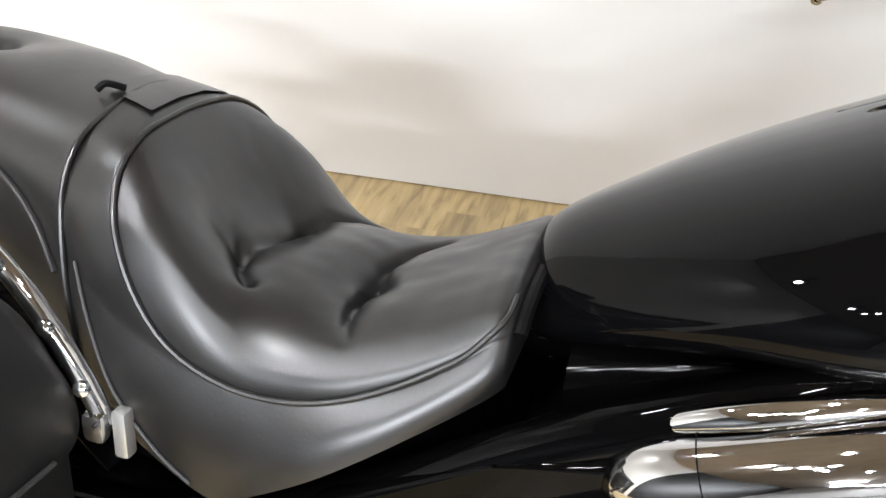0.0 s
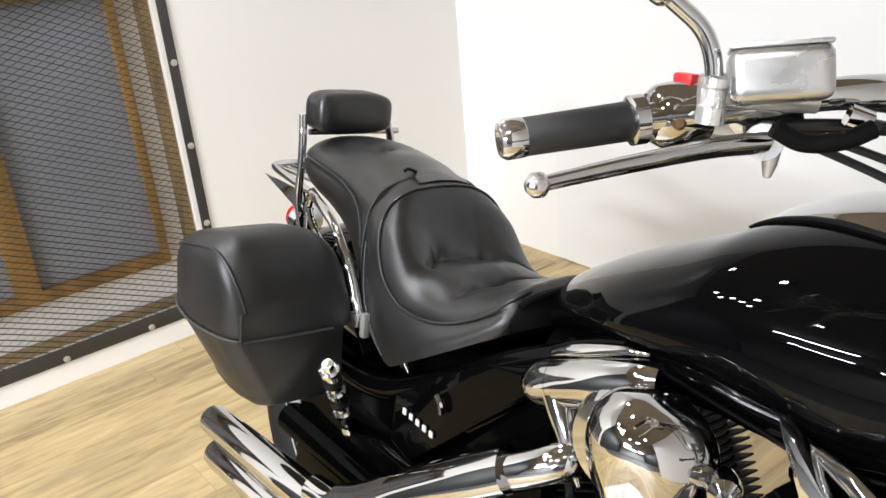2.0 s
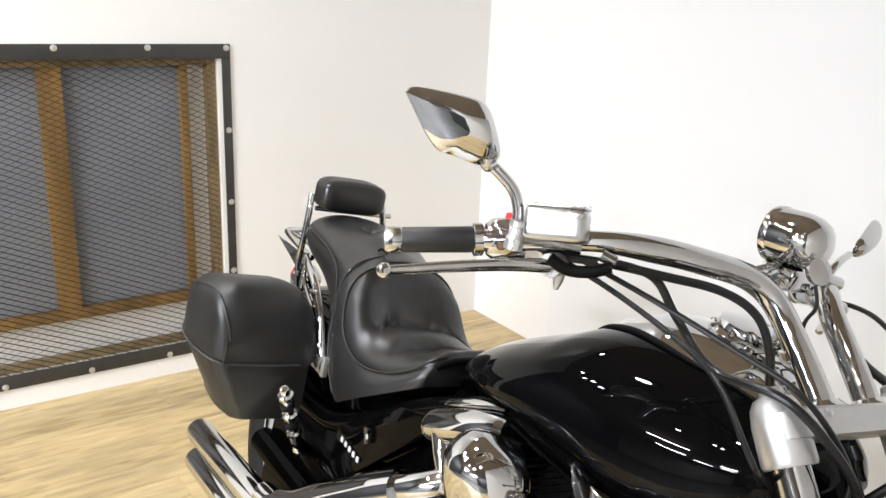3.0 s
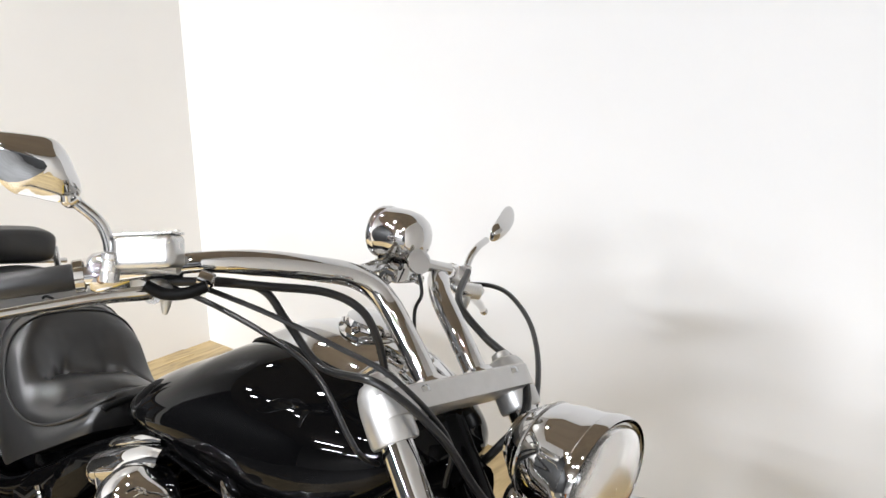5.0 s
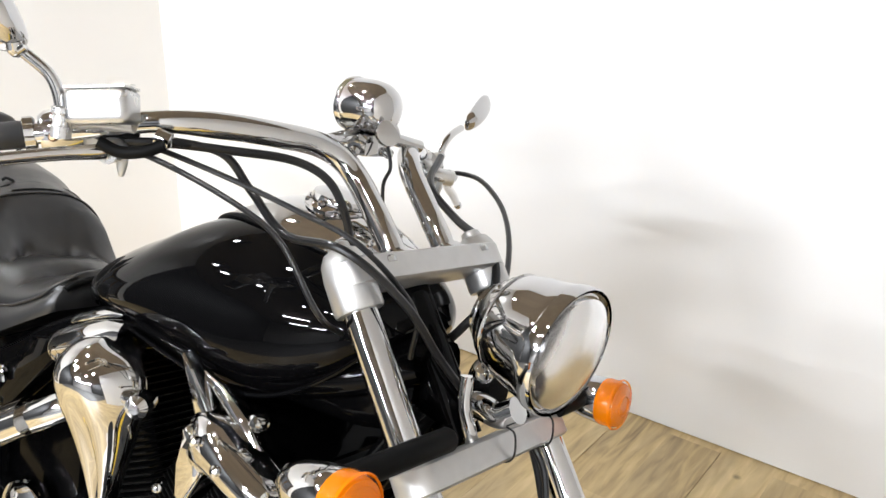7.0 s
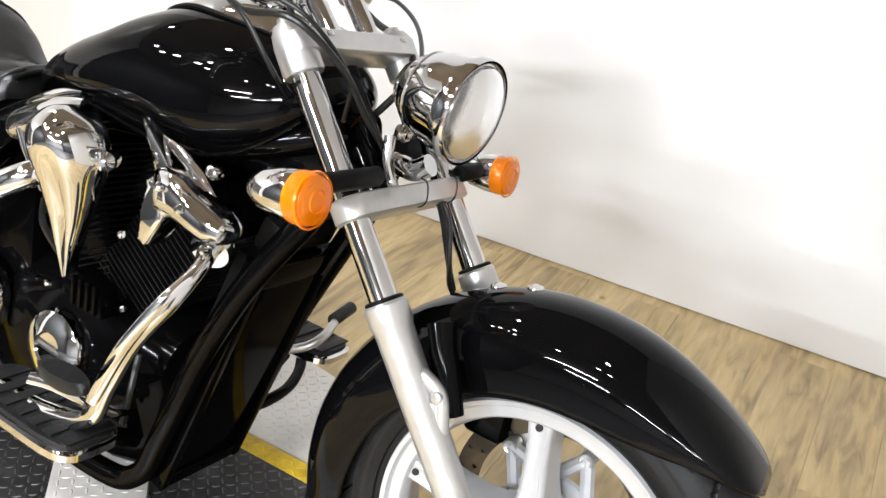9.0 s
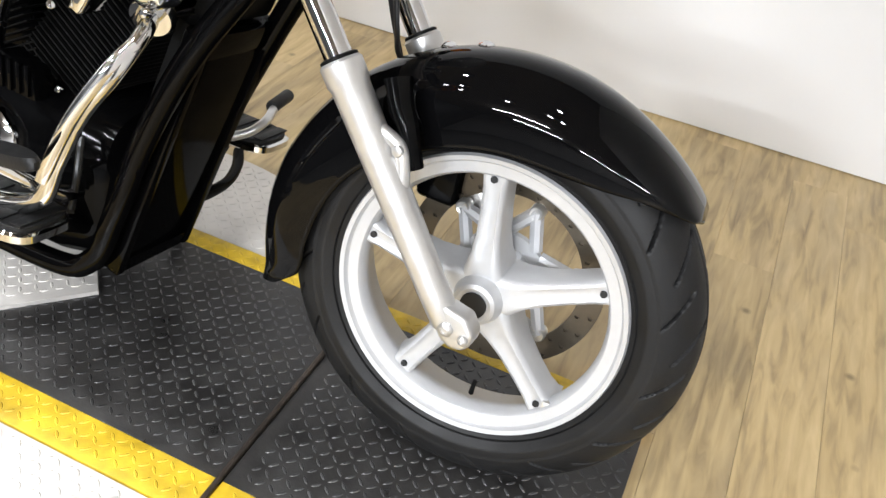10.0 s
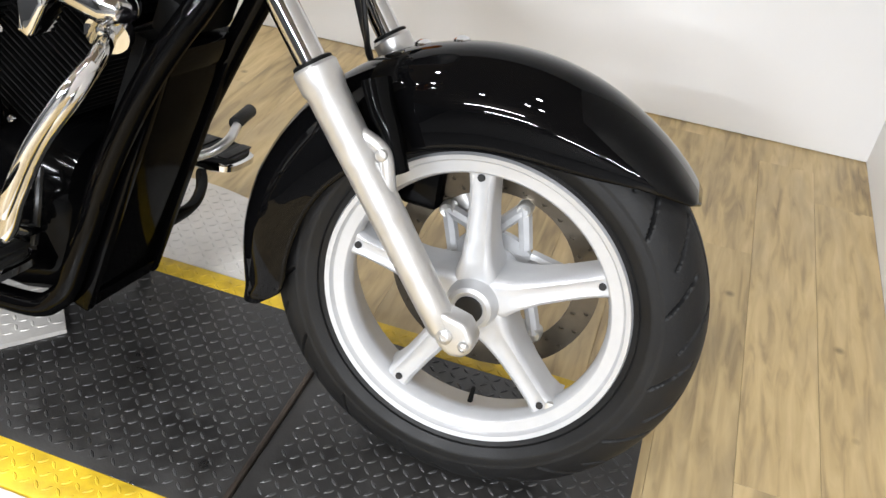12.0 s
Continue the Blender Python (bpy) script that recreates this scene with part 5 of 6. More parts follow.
def bag_stay():
    st = part("bag_stay", tube([(-1.70, -0.112, 0.752), (-1.66, -0.130, 0.772), (-1.62, -0.152, 0.785), (-1.555, -0.180, 0.790), (-1.50, -0.195, 0.785), (-1.455, -0.200, 0.768), (-1.42, -0.201, 0.735), (-1.393, -0.201, 0.695), (-1.376, -0.200, 0.662), (-1.368, -0.199, 0.640)], 0.0082, 12, 8, (1, 0.7)), M_CHROME, bike, "curved chrome saddlebag stay")
    part("stay_bracket", tube([(-1.69, -0.112, 0.755), (-1.70, -0.110, 0.73), (-1.67, -0.115, 0.70), (-1.60, -0.125, 0.675)], 0.006, 10), M_CHROME, st)
    part("stay_bracket", tube([(-1.60, -0.125, 0.675), (-1.57, -0.130, 0.69), (-1.555, -0.132, 0.72)], 0.004, 8), M_CHROME, st)
    for x, z in ((-1.440, 0.758), (-1.405, 0.716), (-1.380, 0.672)):
        part("stay_bolt", lathe([(0, 0.0065), (0.004, 0.006), (0.006, 0.002)], (x, -0.205, z), (0.3, -1, 0.2), 12), M_CHROME, st)
    part("stay_lug", box((-1.382, -0.210, 0.628), (-1.364, -0.190, 0.652), 0.005), M_CHROME, st)
    part("support_tab", box((-1.360, -0.204, 0.616), (-1.348, -0.192, 0.656), 0.003), M_BOLT, st, "pale grey mounting tab")
    return st


def frame_and_covers():
    fr = part("frame", tube([(-0.86, -0.155, 0.785), (-0.97, -0.163, 0.728), (-1.06, -0.166, 0.682), (-1.18, -0.168, 0.608), (-1.30, -0.170, 0.545), (-1.40, -0.165, 0.52), (-1.55, -0.15, 0.50)], 0.021, 14), M_RAIL, bike, "glossy black frame")
    part("upper_rail", tube([(-0.425, -0.035, 0.835), (-0.50, -0.075, 0.80), (-0.62, -0.11, 0.765), (-0.72, -0.135, 0.765), (-0.80, -0.148, 0.775), (-0.88, -0.155, 0.772)], 0.026, 14), M_RAIL, fr)
    part("upper_rail", tube([(-0.50, 0.075, 0.80), (-0.62, 0.11, 0.765), (-0.80, 0.148, 0.775), (-1.0, 0.16, 0.70), (-1.3, 0.16, 0.55), (-1.55, 0.15, 0.50)], 0.024, 14), M_RAIL, fr)
    for s in (-1, 1):
        k = 1 if s < 0 else 0.52
        part("down_tube", tube([(-0.395, s * 0.05, 0.79), (-0.425, s * 0.10 * k, 0.70), (-0.492, s * 0.132 * k, 0.575), (-0.562, s * 0.138 * k, 0.42), (-0.618, s * 0.138 * k, 0.26), (-0.665, s * 0.138 * k, 0.155), (-0.78, s * 0.14, 0.115), (-1.2, s * 0.14, 0.12)], 0.021, 14), M_RAIL, fr, "black frame down tube")
    part("steering_head", rod(fork_at(0.775, 0) - ACROSS * 0.045, fork_at(0.94, 0) - ACROSS * 0.045, 0.032, seg=28), M_RAIL, fr, "black steering head")
    part("head_gusset", loft([super_ring(-0.42, 0.045, 0.74, 0.86, 3, 3, 0.5, 20), super_ring(-0.50, 0.075, 0.72, 0.87, 3, 3, 0.5, 20), super_ring(-0.62, 0.11, 0.72, 0.84, 3, 3, 0.5, 20), super_ring(-0.85, 0.12, 0.70, 0.80, 3, 3, 0.5, 20), super_ring(-1.05, 0.12, 0.62, 0.74, 3, 3, 0.5, 20)]), M_CASE, fr, "black frame neck and cover")
    part("nose_cover", loft([super_ring(x, w, z0, z1, 2.6, 2.6, 0.5, 24) for x, w, z0, z1 in ((-1.10, 0.06, 0.68, 0.735), (-1.04, 0.085, 0.69, 0.752), (-0.97, 0.11, 0.71, 0.785), (-0.90, 0.125, 0.74, 0.80), (-0.86, 0.12, 0.75, 0.79))]), M_RAIL, fr, "black panel between seat and tank")
    # Side cover with its plain mark.
    sc = part("side_cover", prism([(-1.275, 0.560), (-1.20, 0.618), (-1.08, 0.680), (-0.985, 0.715), (-0.96, 0.700), (-1.06, 0.615), (-1.15, 0.545), (-1.22, 0.455), (-1.28, 0.47)], -0.190, -0.150, 0.010, 3), M_RAIL, fr, "glossy black side cover")
    for k in range(5):
        x = -1.240 + 0.0165 * k
        m = Matrix.Translation((x, -0.193, 0.540 - 0.0015 * k))
        part("mark_bar", box((-0.0042, -0.001, -0.0048), (0.0042, 0.001, 0.0048), 0.0006, m), M_MARK, sc, "plain pale bar")
    part("cover_tab", tube([(-1.165, -0.196, 0.60), (-1.155, -0.197, 0.592), (-1.150, -0.196, 0.578)], 0.005, 8), M_CHROME, sc)
    part("battery_box", box((-1.32, -0.14, 0.30), (-1.0, 0.14, 0.66), 0.02), M_CASE, fr)
    # Added panel: hides the pale turntable so this gap stays black.
    part("rear_cover", prism([(-1.64, 0.22), (-1.22, 0.20), (-1.22, 0.50), (-1.40, 0.545), (-1.62, 0.56)], -0.150, -0.118, 0.008), M_CASE, fr, "added black panel that keeps the gap ahead of the rear wheel dark")
    part("swing_arm", tube([(-1.05, -0.14, 0.33), (-1.3, -0.15, 0.335), (-1.65, -0.155, 0.33)], 0.03, 14), M_CASE, fr)
    part("swing_arm", tube([(-1.05, 0.14, 0.33), (-1.3, 0.15, 0.335), (-1.65, 0.155, 0.33)], 0.03, 14), M_CASE, fr)
    part("fender_strut", tube([(-1.40, -0.15, 0.56), (-1.5, -0.135, 0.63), (-1.6, -0.125, 0.66), (-1.74, -0.11, 0.66)], 0.014, 12), M_CASE, fr)
    # Folded rear footpeg.
    peg = part("rear_footpeg", rod((-1.25, -0.325, 0.640), (-1.315, -0.245, 0.500), 0.0085, 0.0105, 16, 0.002), M_CHROME, fr, "folded chrome passenger footpeg")
    for k in range(5):
        a = Vector((-1.25, -0.325, 0.640)).lerp(Vector((-1.315, -0.245, 0.500)), 0.12 + 0.17 * k)
        part("peg_ring", lathe([(-0.007, 0.0105), (-0.004, 0.0142), (0.004, 0.0142), (0.007, 0.0105)], a, (-0.065, 0.08, -0.14), 16), M_DULL if k % 2 else M_CHROME, peg)
    part("peg_bracket", tube([(-1.315, -0.245, 0.500), (-1.325, -0.215, 0.475), (-1.31, -0.18, 0.45), (-1.25, -0.15, 0.42)], 0.012, 12), M_CASE, peg, "black peg bracket")
    part("peg_bolt", lathe([(0, 0.011), (0.006, 0.011), (0.010, 0.006)], (-1.325, -0.232, 0.478), (0, -1, 0), 12), M_CHROME, peg)
    return fr


def radiator():
    d = Vector((-0.487, 0, 0.61)) - Vector((-0.635, 0, 0.15))
    up = d.normalized()
    fwd = Vector((up.z, 0, -up.x))
    base = Vector((-0.640, 0, 0.135)) + fwd * 0.004
    m = Matrix((( up.x * 0 + fwd.x, 0, up.x, base.x), (0, 1, 0, 0), (fwd.z, 0, up.z, base.z), (0, 0, 0, 1)))
    r = part("radiator", box((-0.05, -0.118, 0.0), (0.0, 0.064, 0.50), 0.006, m), M_FIN, bike, "black radiator between the frame tubes")
    part("radiator_guard", box((0.0005, -0.100, 0.034), (0.0045, 0.048, 0.453), 0.002, m), M_CASE, r, "smooth black radiator guard")
    part("radiator_shroud", join(box((-0.03, -0.122, 0.0), (0.012, -0.102, 0.5), 0.005, m), box((-0.03, 0.050, 0.0), (0.012, 0.068, 0.5), 0.005, m), box((-0.03, -0.101, 0.0), (0.010, 0.049, 0.032), 0.005, m), box((-0.03, -0.101, 0.455), (0.010, 0.049, 0.5), 0.005, m)), M_RAIL, r, "black radiator surround")
    part("radiator_tank", box((-0.045, -0.10, 0.505), (-0.005, 0.055, 0.565), 0.012, m), M_DULL, r)
    part("hose", tube([(-0.44, 0.07, 0.66), (-0.47, 0.09, 0.70), (-0.54, 0.10, 0.69)], 0.017, 12), M_RUBBER, r)
    return r


def engine():
    e = part("engine", loft([super_ring(x, w, z0, z1, 3.2, 3.2, 0.5, 36) for x, w, z0, z1 in ((-0.62, 0.09, 0.17, 0.33), (-0.65, 0.13, 0.13, 0.42), (-0.75, 0.165, 0.115, 0.47), (-0.88, 0.17, 0.115, 0.48), (-1.0, 0.165, 0.12, 0.46), (-1.1, 0.14, 0.14, 0.42), (-1.13, 0.1, 0.18, 0.36))]), M_CASE, bike, "black V-twin engine with chrome covers")

    def cylinder(x0, z0, x1, z1, nm):
        d = Vector((x1 - x0, 0, z1 - z0)).normalized()
        side = Vector((d.z, 0, -d.x))
        ln = (Vector((x1, 0, z1)) - Vector((x0, 0, z0))).length
        m = Matrix(((side.x, 0, d.x, x0), (0, 1, 0, 0), (side.z, 0, d.z, z0), (0, 0, 0, 1)))
        cyl = part(nm, box((-0.065, -0.095, 0), (0.065, 0.095, ln), 0.02, m), M_CASE, e, "black finned cylinder")
        for k in range(21):
            h = ln * (0.10 + 0.041 * k)
            part("fin", box((-0.072, -0.118, h), (0.072, 0.118, h + 0.0032), 0.001, m, 1), M_FIN, cyl)
        part("head_cover", box((-0.085, -0.12, ln - 0.005), (0.085, 0.12, ln + 0.05), 0.022, m, 3), M_CASE, cyl, "black cylinder head")
        return cyl

    cylinder(-0.80, 0.42, -0.640, 0.655, "front_cylinder")
    cylinder(-0.86, 0.42, -0.985, 0.660, "rear_cylinder")
    # Chrome air cleaner: a teardrop with a bulged upper bowl and a fluted point.
    rows = []
    n = 34
    zs = [(0.0, 0.772), (0.05, 0.770), (0.12, 0.762), (0.25, 0.740), (0.40, 0.703), (0.55, 0.655), (0.70, 0.606), (0.85, 0.555), (1.0, 0.508)]
    ws = [(0.0, 0.010), (0.05, 0.032), (0.12, 0.050), (0.25, 0.067), (0.40, 0.070), (0.55, 0.057), (0.70, 0.041), (0.85, 0.023), (1.0, 0.006)]
    ds = [(0.0, 0.018), (0.05, 0.042), (0.12, 0.062), (0.25, 0.084), (0.40, 0.082), (0.55, 0.060), (0.70, 0.040), (0.85, 0.024), (1.0, 0.008)]
    xs = [(0.0, -0.788), (0.4, -0.786), (1.0, -0.792)]
    for i in range(n + 1):
        u = i / n
        z, w, dp, xc = ease(u, zs), ease(u, ws), ease(u, ds), ease(u, xs)
        row = []
        for k in range(44):
            a = 2 * math.pi * k / 44
            cut = min(1.0, max(0.0, (u - 0.30) / 0.45))
            lobe = 1 - 0.42 * cut * math.exp(-((a - 1.25) / 0.20) ** 2) - 0.10 * cut * math.exp(-((a - 2.2) / 0.5) ** 2)
            row.append(Vector((xc + w * math.cos(a), -0.218 - (0.9 * dp * math.sin(a) * lobe if math.sin(a) > 0 else 0.02 * math.sin(a)), z + 0.02 * max(0, math.sin(a)) * (0.5 - u))))
        rows.append(row)
    ac = part("air_cleaner", loft(rows), M_CHROME, e, "polished chrome teardrop air cleaner", angle=60)
    part("air_cleaner_back", lathe([(0, 0.050), (0.006, 0.057), (0.040, 0.057), (0.052, 0.048)], (-0.838, -0.180, 0.695), (0, -1, 0), 44), M_CHROME, ac, "chrome air cleaner backplate")
    part("air_cleaner_boss", lathe([(0, 0.014), (0.02, 0.017), (0.034, 0.015), (0.042, 0.007), (0.043, 0.001)], (-0.712, -0.215, 0.718), (0.55, -0.8, 0.1), 20), M_CHROME, ac)
    part("air_cleaner_boss", rod((-0.70, -0.19, 0.60), (-0.675, -0.215, 0.61), 0.007, seg=12, bevel=0.002), M_CHROME, ac)
    # Chrome head covers.
    hr = part("rear_head_cover", tube([(-1.010, -0.174, 0.678), (-0.992, -0.179, 0.688), (-0.970, -0.182, 0.698), (-0.930, -0.186, 0.716), (-0.885, -0.188, 0.736), (-0.845, -0.184, 0.752), (-0.815, -0.178, 0.760)], lambda t: 0.031 * math.sqrt(max(0.01, 1 - (1 - min(1.0, 2.6 * t)) ** 2.2)) - 0.010 * max(0.0, t - 0.7), 28, 8), M_CHROME, e, "rounded chrome rear head cover")
    part("head_spear", tube([(-0.938, -0.196, 0.700), (-0.922, -0.203, 0.676), (-0.904, -0.207, 0.646), (-0.886, -0.206, 0.612)], lambda t: 0.024 - 0.021 * t, 20, 8, (1, 0.7)), M_CHROME, hr)
    part("trim_strip", tube([(-0.998, -0.172, 0.722), (-0.965, -0.180, 0.742), (-0.925, -0.184, 0.760), (-0.875, -0.184, 0.780), (-0.840, -0.180, 0.788)], lambda t: 0.003 + 0.006 * math.sin(math.pi * t), 14, 8, (1, 0.6)), M_CHROME, hr, "slim chrome strip")
    part("cover_joint", lathe([(-0.0008, 0.0308), (0, 0.0314), (0.0008, 0.0308)], (-0.950, -0.1842, 0.707), (0.9, -0.05, 0.42), 28, cap=False), M_DULL, hr)
    hf = part("front_head_cover", loft([super_ring(x, w, z0, z1, 2.4, 2.4, 0.5, 28, -0.185) for x, w, z0, z1 in ((-0.640, 0.018, 0.655, 0.725), (-0.615, 0.032, 0.650, 0.735), (-0.58, 0.036, 0.660, 0.728), (-0.545, 0.036, 0.652, 0.712), (-0.51, 0.034, 0.645, 0.700), (-0.488, 0.026, 0.655, 0.690), (-0.482, 0.01, 0.665, 0.68))]), M_CHROME, e, "chrome front head cover")
    part("head_fork", prism([(-0.640, 0.715), (-0.600, 0.705), (-0.598, 0.655), (-0.625, 0.605), (-0.648, 0.612), (-0.640, 0.66)], -0.215, -0.165, 0.010, 3), M_CHROME, hf)
    part("head_spike", prism([(-0.640, 0.700), (-0.608, 0.715), (-0.668, 0.775), (-0.690, 0.790)], -0.190, -0.165, 0.006), M_CHROME, hf)
    part("frame_spear", loft([[Vector((x, -0.168 + w * math.cos(a) * 0.6, z + w * math.sin(a))) for a in (2 * math.pi * k / 16 for k in range(16))] for x, z, w in ((-0.665, 0.765, 0.004), (-0.62, 0.750, 0.012), (-0.57, 0.722, 0.015), (-0.53, 0.690, 0.009), (-0.505, 0.668, 0.003))]), M_CHROME, hf, "slim chrome spear")
    part("head_nut", lathe([(0, 0.011), (0.01, 0.012), (0.018, 0.008), (0.02, 0.002)], (-0.545, -0.165, 0.742), (0, -1, 0.3), 14), M_CHROME, hf)
    for x, z in ((-0.50, 0.668), (-0.60, 0.73), (-0.555, 0.71)):
        part("head_bolt", lathe([(0, 0.007), (0.006, 0.007), (0.009, 0.003)], (x, -0.219, z - 0.02), (0, -1, 0.2), 12), M_CHROME, hf)
    # Round chrome crankcase covers.
    for x, z, r in ((-0.858, 0.330, 0.070), (-1.09, 0.345, 0.072)):
        cov = part("crankcase_cover", lathe([(0, r), (0.012, r), (0.022, r * 0.94), (0.030, r * 0.72), (0.033, r * 0.45), (0.030, r * 0.40), (0.030, 0.001)], (x, -0.165, z), (0.03, -1, 0.08), 48), M_CHROME, e, "round chrome crankcase cover")
        for k in range(5):
            a = 2 * math.pi * k / 5 + 0.4
            part("cover_bolt", lathe([(0, 0.0065), (0.006, 0.006), (0.008, 0.002)], (x + r * 0.97 * math.cos(a), -0.172, z + r * 0.97 * math.sin(a)), (0, -1, 0), 10), M_CHROME, cov)
    rnd = random.Random(4)
    for k in range(9):
        x, z = -0.64 - rnd.random() * 0.32, 0.24 + rnd.random() * 0.24
        part("case_bolt", lathe([(0, 0.006), (0.006, 0.006), (0.008, 0.003)], (x, -0.168, z), (0.1, -1, 0.1), 10), M_CHROME if k % 3 else M_CASE, e)
    for a, b, c2 in (((-0.66, -0.17, 0.40), (-0.65, -0.19, 0.33), (-0.67, -0.18, 0.27)), ((-0.88, -0.17, 0.50), (-0.90, -0.19, 0.55), (-0.93, -0.17, 0.58)), ((-0.60, -0.15, 0.56), (-0.62, -0.17, 0.50), (-0.66, -0.17, 0.47))):
        part("wiring", tube([a, b, c2], 0.006, 8), M_CABLE, e)
    part("cam_plate", prism([(-0.80, 0.505), (-0.735, 0.49), (-0.725, 0.44), (-0.79, 0.445)], -0.20, -0.16, 0.006), M_CASE, e)
    for k in range(4):
        part("cam_rib", box((-0.795 + k * 0.018, -0.206, 0.447), (-0.788 + k * 0.018, -0.200, 0.497), 0.001), M_CASE, e)
    return e


def exhaust():
    ex = part("exhaust", tube([(-0.535, -0.165, 0.635), (-0.515, -0.205, 0.615), (-0.520, -0.250, 0.565), (-0.563, -0.268, 0.49), (-0.605, -0.270, 0.40), (-0.645, -0.266, 0.325), (-0.74, -0.262, 0.285), (-0.85, -0.265, 0.272), (-1.05, -0.270, 0.285), (-1.22, -0.275, 0.305), (-1.30, -0.278, 0.315)], lambda t: 0.0128 + 0.009 * min(1, max(0, (t - 0.4) * 3)), 20), M_CHROME, bike, "chrome twin exhaust")
    part("heat_shield", tube([(-0.508, -0.228, 0.605), (-0.524, -0.262, 0.565), (-0.565, -0.281, 0.49), (-0.608, -0.283, 0.40), (-0.622, -0.281, 0.37)], 0.0095, 16, 8, (1.2, 0.8)), M_CHROME, ex, "chrome heat shield")
    part("upper_pipe", tube([(-0.93, -0.15, 0.635), (-0.905, -0.195, 0.640), (-0.93, -0.225, 0.620), (-1.0, -0.245, 0.575), (-1.1, -0.262, 0.505), (-1.20, -0.272, 0.430), (-1.27, -0.277, 0.392), (-1.34, -0.28, 0.380)], 0.024, 20), M_CHROME, ex, "chrome rear exhaust pipe")
    part("heat_shield", tube([(-0.965, -0.243, 0.604), (-1.03, -0.262, 0.560), (-1.12, -0.279, 0.497), (-1.20, -0.288, 0.437), (-1.25, -0.292, 0.408)], 0.029, 18, 8, (1.1, 0.8)), M_CHROME, ex, "chrome heat shield")
    part("flange", lathe([(0, 0.03), (0.01, 0.034), (0.022, 0.03)], (-0.535, -0.160, 0.637), (0.3, -0.8, -0.35), 24), M_CHROME, ex)
    part("flange", lathe([(0, 0.03), (0.01, 0.034), (0.022, 0.03)], (-0.925, -0.155, 0.636), (0.3, -0.9, 0.1), 24), M_CHROME, ex)
    for z0, z1, x1 in ((0.365, 0.335, -1.70), (0.298, 0.275, -1.68)):
        a, b = Vector((-1.25, -0.277, z0)), Vector((x1, -0.292, z1))
        ln = (b - a).length
        mf = part("silencer", lathe([(0, 0.024), (0.03, 0.027), (0.08, 0.0295), (ln * 0.6, 0.030), (ln - 0.02, 0.030), (ln, 0.028), (ln, 0.024), (ln - 0.03, 0.023), (ln - 0.03, 0.001)], a, b - a, 36), M_CHROME, ex, "long chrome silencer")
        part("band", lathe([(0.05, 0.0285), (0.052, 0.031), (0.068, 0.0318), (0.07, 0.029)], a, b - a, 36, cap=False), M_DULL, mf)
    return ex


